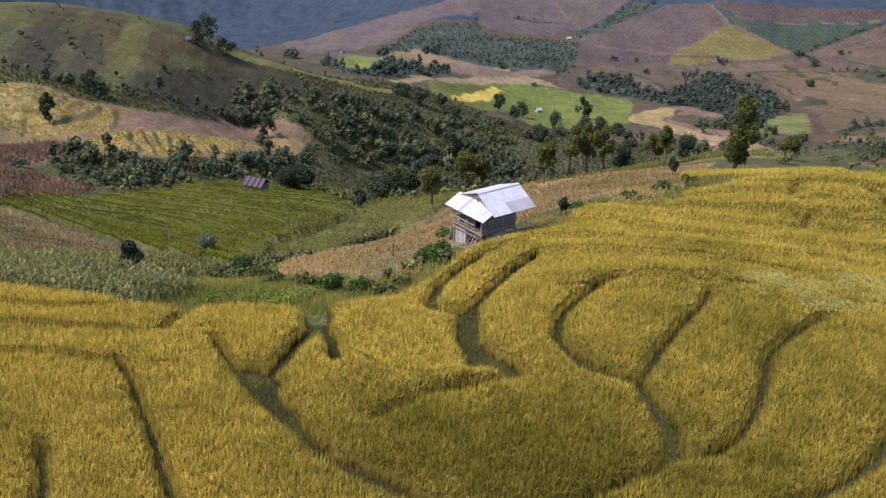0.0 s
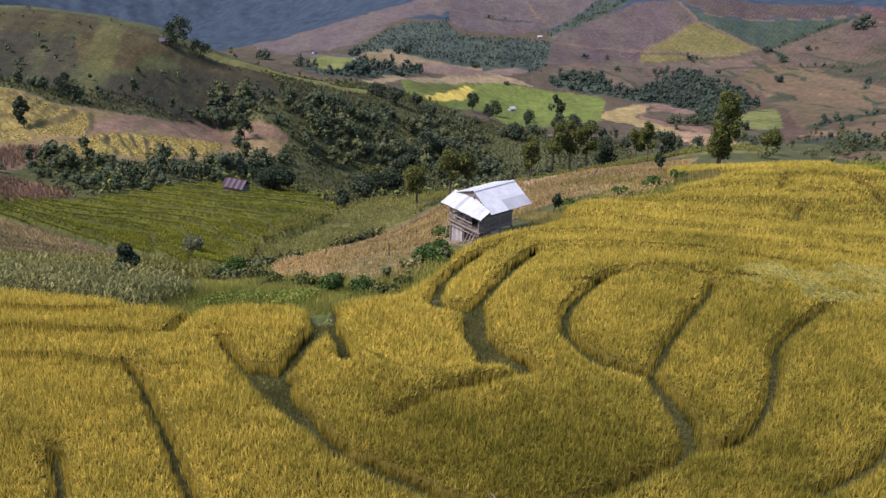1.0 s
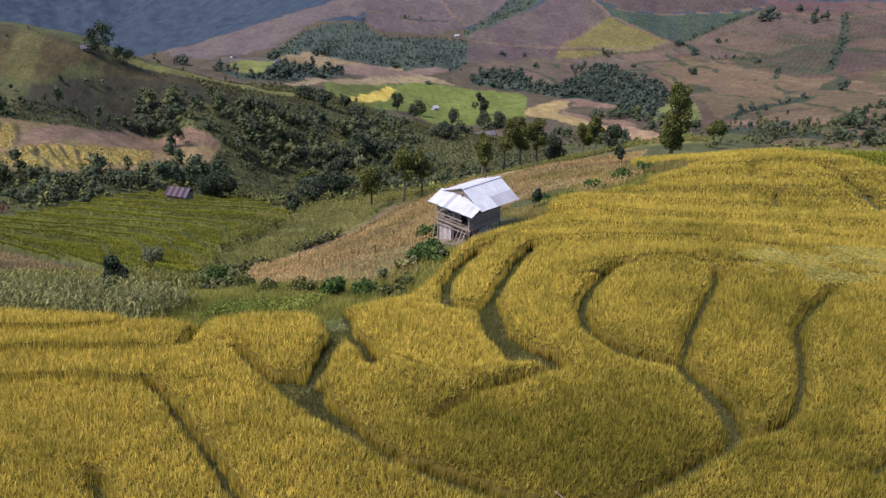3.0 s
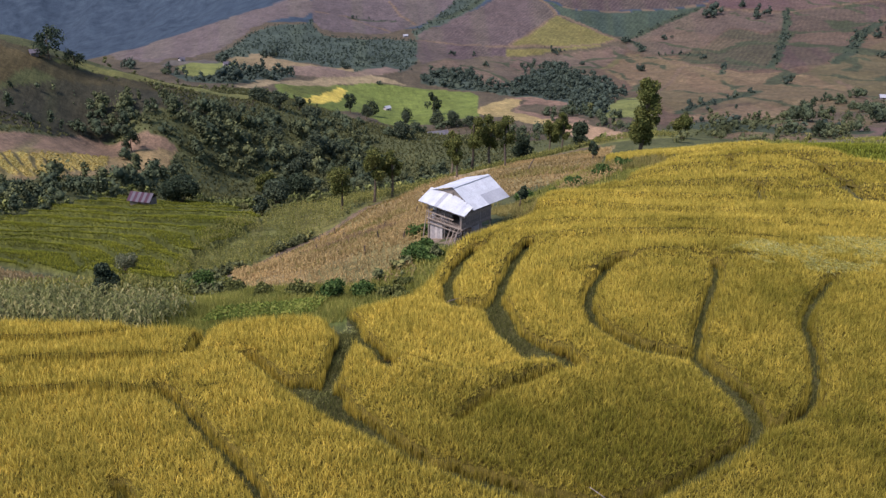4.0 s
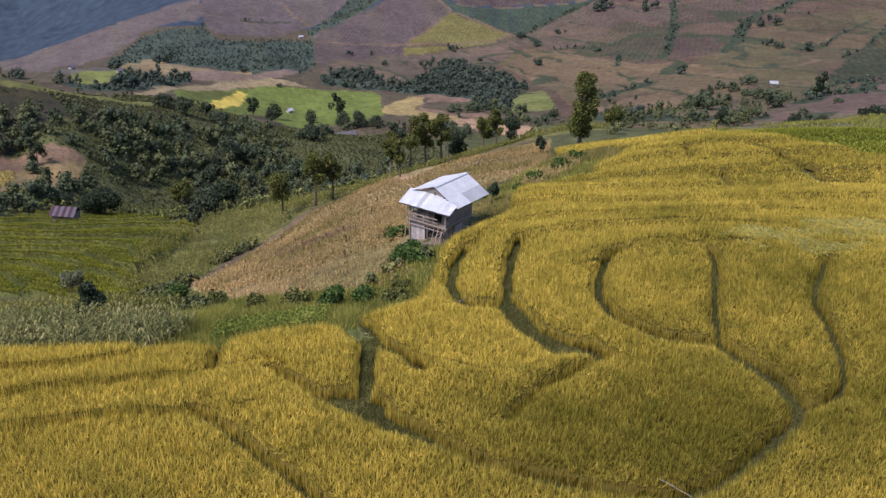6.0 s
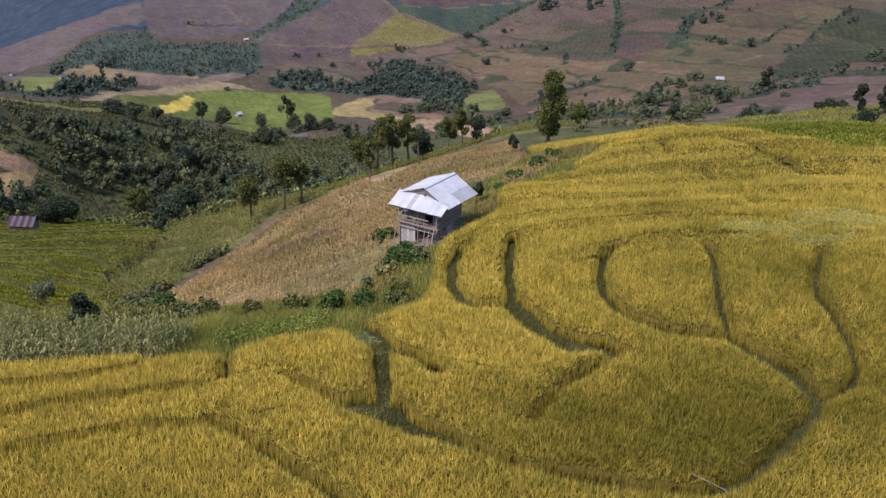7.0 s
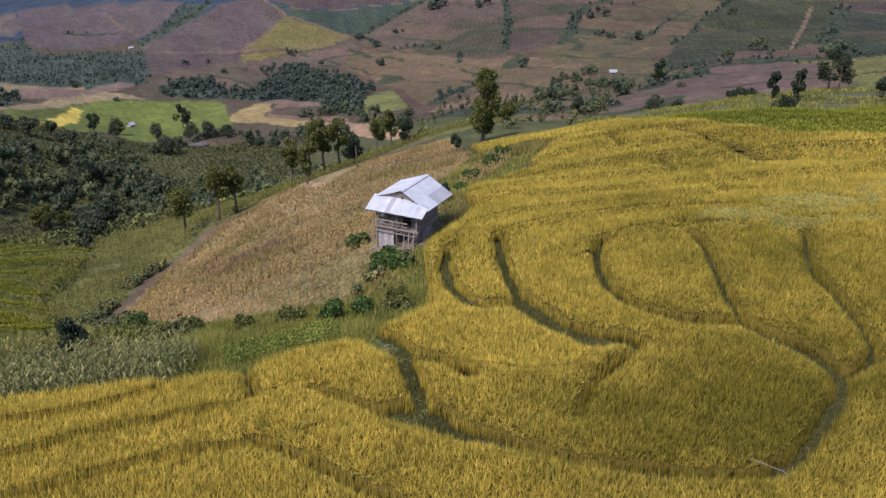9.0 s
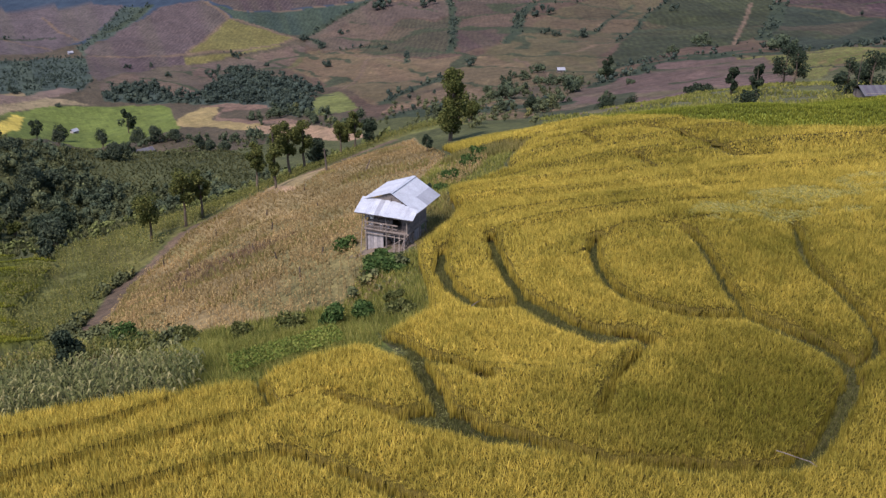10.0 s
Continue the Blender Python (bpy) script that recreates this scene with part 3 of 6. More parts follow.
def ground_material():
    m, n, l, b = shader("field_ground", 0.95)
    tint = attribute(n, "tint").outputs["Color"]
    coarse = ramp(n, l, stretched(n, l, 0.035, 6, 0.65, .28), (.3, (.8, .8, .8)), (.7, (1.18, 1.18, 1.18)))
    fine = ramp(n, l, stretched(n, l, 0.3, 6, 0.7, .16), (.3, (.76, .79, .76)), (.72, (1.24, 1.2, 1.18)))
    grain = noise_node(n, l, 5.0, 5, 0.7)
    tuft, mass = noise_node(n, l, .9, 5, .7), noise_node(n, l, .12, 5, .7)
    co, mp, layer = n.new("ShaderNodeTexCoord"), n.new("ShaderNodeMapping"), n.new("ShaderNodeTexNoise")
    mp.inputs["Scale"].default_value = (.02, .02, .5)
    layer.inputs["Scale"].default_value, layer.inputs["Detail"].default_value, layer.inputs["Roughness"].default_value = 1.0, 6, .68
    l.new(co.outputs["Object"], mp.inputs[0])
    l.new(mp.outputs[0], layer.inputs["Vector"])
    tint = mixed(n, l, tint, ramp(n, l, layer.outputs["Fac"], (.32, (.95, .95, .95)), (.5, (1, 1, 1)), (.68, (1.04, 1.04, 1.03))), 1.0, "MULTIPLY")
    c = mixed(n, l, tint, coarse, 1.0, "MULTIPLY")
    c = mixed(n, l, c, fine, 1.0, "MULTIPLY")
    c = mixed(n, l, c, ramp(n, l, grain, (.3, (.65, .65, .65)), (.7, (1.28, 1.28, 1.28))), 1.0, "MULTIPLY")
    c = mixed(n, l, c, ramp(n, l, tuft, (.36, (.72, .73, .74)), (.5, (.98, .98, .98)), (.64, (1.27, 1.25, 1.2))), 1.0, "MULTIPLY")
    c = mixed(n, l, c, ramp(n, l, mass, (.36, (.78, .79, .8)), (.64, (1.2, 1.19, 1.16))), 1.0, "MULTIPLY")
    # ploughed furrows, and the mottled canopy of far forest
    plough, turn = n.new("ShaderNodeTexWave"), n.new("ShaderNodeMapping")
    turn.inputs["Rotation"].default_value = (0, 0, radians(30))
    for key, value in (("Scale", .055), ("Distortion", 9.0), ("Detail", 4.0), ("Detail Scale", .5)):
        plough.inputs[key].default_value = value
    l.new(co.outputs["Object"], turn.inputs[0])
    l.new(turn.outputs[0], plough.inputs["Vector"])
    c = mixed(n, l, c, mixed(n, l, c, ramp(n, l, plough.outputs["Fac"], (.1, (.84, .84, .86)), (.9, (1.12, 1.12, 1.11))), 1.0, "MULTIPLY"), attribute(n, "furrow").outputs["Fac"])
    trees = ramp(n, l, noise_node(n, l, .04, 7, .7), (.34, (.66, .69, .72)), (.5, (.97, .97, .97)), (.66, (1.3, 1.28, 1.2)))
    c = mixed(n, l, c, mixed(n, l, tint, trees, 1.0, "MULTIPLY"), attribute(n, "wooded").outputs["Fac"])
    l.new(c, b.inputs["Base Color"])
    swell = n.new("ShaderNodeMath")
    swell.operation = "MULTIPLY_ADD"
    swell.inputs[1].default_value = 9.0
    l.new(stretched(n, l, .16, 5, .7, .25), swell.inputs[0])
    l.new(grain, swell.inputs[2])
    bump(n, l, b, swell.outputs[0], 0.6, 0.14)
    return m


def leafy(name, dark, light, dry, translucent=0.25, patch=0.25):
    """Foliage: each leaf its own shade, in patches, with darker old leaves."""
    m, n, l, b = shader(name, 0.8)
    own = n.new("ShaderNodeNewGeometry").outputs["Random Per Island"]
    c = ramp(n, l, own, (0.0, dark), (0.55, light), (1.0, dry))
    big = ramp(n, l, noise_node(n, l, patch, 3), (.3, (.65, .7, .65)), (.7, (1.3, 1.25, 1.2)))
    c = mixed(n, l, c, big, 1.0, "MULTIPLY")
    l.new(c, b.inputs["Base Color"])
    if translucent:
        t = n.new("ShaderNodeBsdfTranslucent")
        l.new(c, t.inputs["Color"])
        mx = n.new("ShaderNodeMixShader")
        mx.inputs[0].default_value = translucent
        l.new(b.outputs[0], mx.inputs[1])
        l.new(t.outputs[0], mx.inputs[2])
        l.new(mx.outputs[0], n["Material Output"].inputs[0])
    return m


def rice_material(name, low, mid, high, green):
    """Ripe rice: brown stems below, golden ears above, greener in patches."""
    m, n, l, b = shader(name, 0.7)
    up = attribute(n, "up").outputs["Fac"]
    own = n.new("ShaderNodeNewGeometry").outputs["Random Per Island"]
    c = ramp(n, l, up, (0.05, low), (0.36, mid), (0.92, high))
    # green blades halved in colour below the tips, painting the dark gaps between them
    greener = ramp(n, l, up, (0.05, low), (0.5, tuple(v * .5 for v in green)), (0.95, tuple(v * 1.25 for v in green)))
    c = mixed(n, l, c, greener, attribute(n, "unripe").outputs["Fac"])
    clump = attribute(n, "clump").outputs["Fac"]
    c = mixed(n, l, c, ramp(n, l, clump, (0, (.74, .74, .68)), (.5, (1, 1, 1)), (1, (1.18, 1.15, 1.16))), 1.0, "MULTIPLY")
    c = mixed(n, l, c, ramp(n, l, own, (0, (.58, .58, .5)), (.5, (.98, .98, .97)), (1, (1.36, 1.3, 1.32))), 1.0, "MULTIPLY")
    c = mixed(n, l, c, ramp(n, l, noise_node(n, l, 0.6, 3), (.3, (.82, .85, .8)), (.7, (1.15, 1.12, 1.1))), 1.0, "MULTIPLY")
    l.new(c, b.inputs["Base Color"])
    t = n.new("ShaderNodeBsdfTranslucent")
    l.new(c, t.inputs["Color"])
    mx = n.new("ShaderNodeMixShader")
    mx.inputs[0].default_value = 0.3
    l.new(b.outputs[0], mx.inputs[1])
    l.new(t.outputs[0], mx.inputs[2])
    l.new(mx.outputs[0], n["Material Output"].inputs[0])
    return m


def wood_material(name, dark, light, scale=6.0):
    m, n, l, b = shader(name, 0.85)
    own = n.new("ShaderNodeObjectInfo").outputs["Random"]
    grain = noise_node(n, l, scale, 6, 0.7)
    c = ramp(n, l, grain, (.3, dark), (.7, light))
    c = mixed(n, l, c, ramp(n, l, own, (0, (.65, .65, .68)), (1, (1.25, 1.2, 1.15))), 1.0, "MULTIPLY")
    l.new(c, b.inputs["Base Color"])
    bump(n, l, b, grain, 0.4, 0.02)
    return m


def canopy(name, dark, light, patch, depth=1.0, relief=1.4):
    """Woodland leaves: each tree its own green, with a little leaf-to-leaf difference."""
    m, n, l, b = shader(name, 0.9)
    b.inputs["Specular IOR Level"].default_value = 0.08
    tree_tone = attribute(n, "tone").outputs["Fac"]
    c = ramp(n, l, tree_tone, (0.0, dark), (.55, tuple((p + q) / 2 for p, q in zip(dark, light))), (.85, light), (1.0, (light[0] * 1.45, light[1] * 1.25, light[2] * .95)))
    own = n.new("ShaderNodeNewGeometry").outputs["Random Per Island"]
    c = mixed(n, l, c, ramp(n, l, own, (0, (.74, .76, .76)), (1, (1.24, 1.23, 1.2))), 1.0, "MULTIPLY")
    grain = noise_node(n, l, patch, 5, .75)
    c = mixed(n, l, c, ramp(n, l, grain, (.32, (.6, .62, .62)), (.5, (.97, .97, .97)), (.68, (1.3, 1.28, 1.22))), depth, "MULTIPLY")
    l.new(c, b.inputs["Base Color"])
    # leaf masses: coarse relief over the whole crown
    bump(n, l, b, noise_node(n, l, relief, 4, .75), .5, .9 / relief)
    return m


GROUND = ground_material()
# brown of the stems, deepened for the shadow at the foot along paths
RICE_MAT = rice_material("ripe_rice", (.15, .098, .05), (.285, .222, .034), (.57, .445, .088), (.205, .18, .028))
# stem olive taken darker: the shade between the blades is in this colour
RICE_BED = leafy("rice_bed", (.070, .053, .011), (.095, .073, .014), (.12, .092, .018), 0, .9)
GREEN_RICE = rice_material("young_rice", (.05, .055, .012), (.155, .16, .02), (.31, .31, .042), (.21, .235, .034))
# WOODS_MAT and THICKET greens are lightened to carry the valley haze
WOODS_MAT = canopy("woodland_leaves", (.048, .059, .034), (.128, .134, .058), .5, .8)
THICKET = canopy("thicket_leaves", (.042, .056, .036), (.095, .112, .060), .5, .8)
# bluish grey-green: leaf colour mixed with distance haze
FAR_WOODS = canopy("distant_leaves", (.032, .045, .038), (.066, .083, .060), .25, .8, .6)
TREE_MAT = leafy("tree_leaves", (.042, .052, .016), (.096, .108, .032), (.165, .16, .05), 0.3)
VALLEY_TREE = leafy("valley_tree_leaves", (.036, .048, .034), (.06, .076, .05), (.095, .11, .064), 0.2, .06)
DARK_MAT = leafy("dark_leaves", (.018, .027, .018), (.036, .050, .030), (.062, .078, .046), 0.2, .09)
LIME_MAT = leafy("vine_leaves", (.03, .055, .015), (.06, .105, .03), (.12, .165, .05), 0.25)
PALE_MAT = leafy("pale_leaves", (.06, .07, .04), (.14, .15, .09), (.24, .24, .16), 0.2)
MAIZE_DRY = leafy("dry_maize", (.19, .128, .06), (.30, .21, .094), (.40, .295, .14), 0.25, .07)
MAIZE_GREEN = leafy("green_maize", (.062, .066, .018), (.128, .132, .034), (.24, .21, .07), 0.25, .1)
MAIZE_PALE = leafy("tasselled_maize", (.09, .10, .038), (.17, .175, .066), (.28, .25, .12), 0.3)
GRASS_MAT = leafy("long_grass", (.125, .138, .034), (.24, .243, .056), (.37, .325, .105), 0.35)
WEED_MAT = leafy("path_weeds", (.048, .053, .016), (.095, .1, .03), (.18, .17, .065), 0.3)
BARK = wood_material("bark", (.06, .045, .03), (.16, .13, .10), 3.0)

RED_MAT = leafy("reddish_maize", (.13, .08, .055), (.22, .14, .10), (.32, .22, .15), 0.25, .1)
STRAW_MAT = leafy("yellow_stubble", (.19, .145, .045), (.32, .245, .075), (.42, .33, .115), 0.25, .06)
TAN_MAT = leafy("tan_stubble", (.14, .105, .055), (.25, .185, .095), (.34, .26, .14), 0.25, .06)
FLAT_MAT = leafy("flattened_rice", (.14, .145, .04), (.29, .29, .10), (.42, .41, .19), 0.3, .5)
WEED_LEAF = canopy("weed_leaves", (.085, .098, .034), (.165, .175, .06), .8, .6)
UNDER = canopy("undergrowth_leaves", (.06, .07, .034), (.13, .135, .058), .4, .6)
SLOPE_MAT = leafy("yellowing_weeds", (.14, .125, .042), (.25, .215, .072), (.36, .29, .12), 0.3, .08)
GARDEN_MAT = leafy("garden_leaves", (.09, .125, .026), (.155, .195, .04), (.25, .26, .065), 0.3)
VALLEY_MAT = leafy("valley_grass", (.05, .055, .025), (.09, .095, .04), (.14, .135, .06), 0.3, .04)
WEED_BUSH = leafy("bank_leaves", (.05, .06, .02), (.10, .11, .035), (.17, .165, .06), 0.25)


# ---- the densely planted part of the rice ----
STAND = [(-42, 36), (-20, 33), (24, 33), (36, 50), (50, 62), (78, 85), (78, 142), (-42, 142)]


# ---- the ground, one sheet to the horizon ----
def build_ground():
    az = np.radians(np.concatenate([np.linspace(-180, -30, 40, endpoint=False), np.linspace(-30, 57, 700, endpoint=False), np.linspace(57, 180, 32, endpoint=False)]))
    rad = np.concatenate([[0.02, 4, 9, 14, 19], np.exp(np.linspace(np.log(24), np.log(110), 34, endpoint=False)), np.exp(np.linspace(np.log(110), np.log(260), 120, endpoint=False)),
                          np.exp(np.linspace(np.log(260), np.log(1700), 330, endpoint=False)), np.exp(np.linspace(np.log(1700), np.log(4300), 46))])
    a, r = np.meshgrid(az, rad)
    x, y = EYE0[0] + r * np.sin(a), EYE0[1] + r * np.cos(a)
    z = surface(x, y)
    wx, wy = wander(x, y, r)
    tint = np.empty((*x.shape, 4))
    tint[..., 3] = 1
    tint[..., :3] = np.array(SCRUB)
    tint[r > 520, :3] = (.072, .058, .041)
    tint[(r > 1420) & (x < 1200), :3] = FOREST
    for key, colour, outline in FIELDS:
        here = inside(wx, wy, outline)
        weedy = (.75 - .6 * smooth(250, 520, r[here]))[:, None] * smooth(.46, .66, fnoise(x / (4 + .012 * r) + 9, y / (6 + .09 * r)))[here][:, None]
        tint[here, :3] = np.array(colour) * (1 - weedy) + weedy * (.45 * np.array(colour) + .55 * np.array((.12, .135, .045)))
    # the far slopes are divided into small plots with weedy edges, each ploughed its own way
    wide = np.zeros(x.shape, bool)
    for key in ("far_slope", "brown_band", "slope_terraces", "tan_spur", "spur_face", "east_low"):
        wide |= in_field(key, wx, wy)
    qx, qy = x + 30 * (fnoise(x / 60, y / 60) - .5), .18 * y + 12 * (fnoise(x / 60 + 5, y / 60) - .5)
    own, edge = patchwork(qx, qy, 62)
    kind = (own * 7) % 1
    mixin = np.where((kind < .25)[..., None], np.array((.062, .058, .034)), np.where((kind < .5)[..., None], np.array((.12, .078, .054)), tint[..., :3] * (.8 + .4 * own)[..., None]))
    share = (.3 * wide * smooth(120, 300, r))[..., None]
    tint[..., :3] = tint[..., :3] * (1 - share) + share * mixin
    furrow = .35 * wide
    for key, deep in (("green_east", 1), ("green_far", .7), ("slope_olive", .9), ("slope_plum", .6), ("slope_pink", .5), ("pink_east", .9), ("ploughed_top", 1), ("pink_spur", .8), ("pink_foot", .8), ("pink_hill", .5), ("pink_ridge", .4), ("mound", .4),
                      ("yellow_wedge", .5), ("blue_green", .6)):
        furrow = np.where(in_field(key, wx, wy), deep, furrow)
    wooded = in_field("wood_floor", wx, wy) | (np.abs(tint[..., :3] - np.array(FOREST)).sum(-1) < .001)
    verge = wide & (edge < 2.2 + 4 * fnoise(x / 40, y / 40)) & (fnoise(x / 50 + 8, y / 50) > .42)
    tint[verge, :3] = (.045, .05, .03)
    # weeds on the risers of the terraces
    stepped = in_field("west_yellow", wx, wy) | in_field("west_gold", wx, wy) | in_field("east_terraces", wx, wy)
    flat = land(x, y)
    tint[stepped & (tread(x, y, flat, 1.4) < .4), :3] = (.125, .10, .045)
    # shack field: dark bands painted for the shadow lines under each shelf
    tint[in_field("shack_field", wx, wy) & (shelf(x, y) < .2), :3] = (.05, .056, .014)
    for half, line in TRACKS:
        d = along(x, y, line)[0]
        tint[d < half, :3] = (.12, .085, .06)
    for half, line in DITCHES:
        d = along(x, y, line)[0] + half * 1.2 * (fnoise(x / 14, y / 14) - .5)
        tint[d < half * 1.3, :3] = (.036, .046, .03)
    near = inside(x, y, RICE)
    tint[near, :3] = (.062, .058, .027)
    tint[near & ~inside(x, y, STAND), :3] = (.20, .15, .035)
    rows, cols = x.shape
    i, j = np.meshgrid(np.arange(rows - 1), np.arange(cols), indexing="ij")
    k = (j + 1) % cols
    faces = np.stack([i * cols + j, (i + 1) * cols + j, (i + 1) * cols + k, i * cols + k], -1).reshape(-1, 4)
    verts = np.stack([x, y, z], -1).reshape(-1, 3)
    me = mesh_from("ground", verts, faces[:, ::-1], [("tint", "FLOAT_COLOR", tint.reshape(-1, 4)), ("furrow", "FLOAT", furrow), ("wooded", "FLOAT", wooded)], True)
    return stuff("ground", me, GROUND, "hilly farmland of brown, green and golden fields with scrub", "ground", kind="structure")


build_ground()


# ---- rice ----


def rice_points(x0, x1, y0, y1, step, r0, r1):
    """Jittered planting places within the rice, by distance from the middle of the knoll's foot."""
    gx, gy = np.meshgrid(np.arange(x0, x1, step), np.arange(y0, y1, step))
    x = (gx + rng.uniform(-.42, .42, gx.shape) * step).ravel()
    y = (gy + rng.uniform(-.42, .42, gx.shape) * step).ravel()
    r = np.hypot(x + 15, y)
    keep = (r >= r0) & (r < r1) & inside(x, y, RICE) & inside(x, y, STAND)
    x, y = x[keep], y[keep]
    gap = rice_gap(x, y)
    keep = gap > 0.0
    return x[keep], y[keep], gap[keep]


def blades(x, y, base, tall, low, width, count, lean, reach=.09):
    """Upright pointed blades in tufts: count to a place, from height low to tall over base."""
    n = len(x) * count
    x, y, base, tall, low = (np.repeat(v, count) for v in (x, y, base, tall, low))
    turn, tip = rng.uniform(0, 2 * math.pi, n), rng.uniform(0, 2 * math.pi, n)
    spread = rng.uniform(0, 1, n) ** .7 * reach
    px, py = x + spread * np.cos(tip), y + spread * np.sin(tip)
    h = tall * rng.uniform(.72, 1.1, n)
    out = lean * rng.uniform(.2, 1.2, n)
    w = width * rng.uniform(.7, 1.3, n)
    cx, cy = np.cos(turn) * w / 2, np.sin(turn) * w / 2
    v = np.empty((n, 3, 3))
    v[:, 0] = np.stack([px - cx, py - cy, base + low], -1)
    v[:, 1] = np.stack([px + cx, py + cy, base + low], -1)
    v[:, 2] = np.stack([px + out * np.cos(tip), py + out * np.sin(tip), base + h], -1)
    up = np.stack([low / tall, low / tall, np.ones(n)], -1)
    return v.reshape(-1, 3), up.ravel()


def unripe_at(x, y):
    """How green the rice still is: most in the bowl and on the flattened patch."""
    bowl = np.exp(-(((x - 3) / 9) ** 2 + ((y - 44) / 5.5) ** 2)) + .9 * np.exp(-(((x + 5) / 5.5) ** 2 + ((y - 47.5) / 4.5) ** 2)) + .8 * np.exp(-(((x - 20) / 9) ** 2 + ((y - 42) / 8) ** 2))
    west = .35 * smooth(-14, 6, x) - .05
    return np.clip(.58 * bowl + west + 1.0 * (fnoise(x / 7, y / 7) - .5) + .6 * (fnoise(x / 1.6, y / 1.6) - .5) + .45 * inside(x, y, TRAMPLED) + .4 * np.exp(-(((x - 21) / 7) ** 2 + ((y - 60.5) / 6) ** 2)), 0, 1)


def build_rice():
    vs, us, gs, cs, felled = [], [], [], [], []
    for step, r0, r1, width, count in ((.2, 34, 72, .046, 10), (.25, 72, 100, .06, 9), (.31, 100, 170, .078, 7)):
        x, y, gap = rice_points(-48, 68, 31, 142, step, r0, r1)
        lodged = (inside(x, y, LODGED) & (fnoise(x / 2.2, y / 2.2) > .42))
        base = land(x, y) + bank(x, y) + dome(gap) - .1 + .1 * smooth(.0, .12, gap) - .4 * smooth(75, 105, np.hypot(x + 15, y))
        tall = 0.95 + 0.16 * (fnoise(x / 3, y / 3) - .5) + 0.18 * (fnoise(x / .8, y / .8) - .5) + rng.normal(0, .085 if r0 < 70 else .05, len(x))
        tall = np.where(lodged, tall * .8, tall) * (1 - .3 * np.exp(-gap / .45))
        rim = np.minimum(gap, along(x, y, RICE + RICE[:1])[0])
        low = np.where((rim < .38) | (front_edge(x, y) < .4), -.3, 0.55) * np.ones_like(x)
        v, u = blades(x, y, base, tall, low, width, count, np.repeat(np.where(lodged | inside(x, y, TRAMPLED), .42, .24 - .12 * np.exp(-gap / .4)), count))
        u = np.clip(u, .12, 1)
        # flattened by wind: long leaves lying in a swirl
        fx, fy = x[lodged & inside(x, y, LODGED)], y[lodged & inside(x, y, LODGED)]
        if len(fx):
            felled.append((fx, fy, base[lodged & inside(x, y, LODGED)]))
        vs.append(v)
        us.append(u)
        gs.append(np.repeat(unripe_at(x, y), 3 * count))
        cs.append(np.repeat(rng.uniform(0, 1, len(x)) if r0 < 70 else rng.uniform(.22, .78, len(x)), 3 * count))
    # thinner planting outside the main stand
    gx, gy = np.meshgrid(np.arange(-60, 80, 1.0), np.arange(-30, 140, 1.0))
    x, y = (gx + rng.uniform(-.35, .35, gx.shape)).ravel(), (gy + rng.uniform(-.35, .35, gx.shape)).ravel()
    ok = inside(x, y, RICE) & ~inside(x, y, STAND)
    x, y = x[ok], y[ok]
    v, u = blades(x, y, land(x, y), .95 + .15 * (fnoise(x, y) - .5), .3 + 0 * x, .28, 5, .3, .35)
    vs.append(v)
    us.append(np.clip(u, .12, 1))
    gs.append(np.repeat(unripe_at(x, y), 15))
    cs.append(np.repeat(rng.uniform(0, 1, len(x)), 15))
    v = np.concatenate(vs)
    me = mesh_from("rice", v, np.arange(len(v)).reshape(-1, 3), [("up", "FLOAT", np.concatenate(us)), ("unripe", "FLOAT", np.concatenate(gs)), ("clump", "FLOAT", np.concatenate(cs))])
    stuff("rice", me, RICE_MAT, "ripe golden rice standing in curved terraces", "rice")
    x, y, base = (np.concatenate(v) for v in zip(*felled))
    n = len(x) * 2
    x, y, base = (np.repeat(v, 2) for v in (x, y, base))
    way = 5 * fnoise(x / 3.5, y / 3.5) + rng.normal(0, .45, n)
    length, z = rng.uniform(.3, .65, n), base + rng.uniform(.5, .82, n)
    dx, dy = np.cos(way), np.sin(way)
    w = rng.uniform(.018, .035, n)
    px, py = x + rng.uniform(-.12, .12, n), y + rng.uniform(-.12, .12, n)
    v = np.stack([np.stack([px - dy * w, py + dx * w, z], -1), np.stack([px + dy * w, py - dx * w, z], -1), np.stack([px + dx * length, py + dy * length, z + .12 - .2 * length], -1)], 1).reshape(-1, 3)
    stuff("flattened_rice", mesh_from("flattened_rice", v, np.arange(len(v)).reshape(-1, 3)), FLAT_MAT, "pale green rice flattened by wind in swirls", "rice")
    # the closed mass of stems and leaves within the stand, coloured dark for inner shade
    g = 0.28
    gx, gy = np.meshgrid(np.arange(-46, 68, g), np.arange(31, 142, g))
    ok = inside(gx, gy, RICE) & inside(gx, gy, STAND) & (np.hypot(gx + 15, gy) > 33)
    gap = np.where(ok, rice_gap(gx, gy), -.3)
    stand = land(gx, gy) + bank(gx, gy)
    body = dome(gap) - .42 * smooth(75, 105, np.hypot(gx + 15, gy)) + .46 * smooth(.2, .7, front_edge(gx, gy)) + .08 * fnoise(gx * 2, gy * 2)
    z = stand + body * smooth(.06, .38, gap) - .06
    rows, cols = gx.shape
    cell = np.minimum(np.minimum(gap[:-1, :-1], gap[1:, :-1]), np.minimum(gap[:-1, 1:], gap[1:, 1:])) > .04
    cell &= ok[:-1, :-1] & ok[1:, :-1] & ok[:-1, 1:] & ok[1:, 1:]
    i, j = np.nonzero(cell)
    faces = np.stack([i * cols + j, i * cols + j + 1, (i + 1) * cols + j + 1, (i + 1) * cols + j], -1)
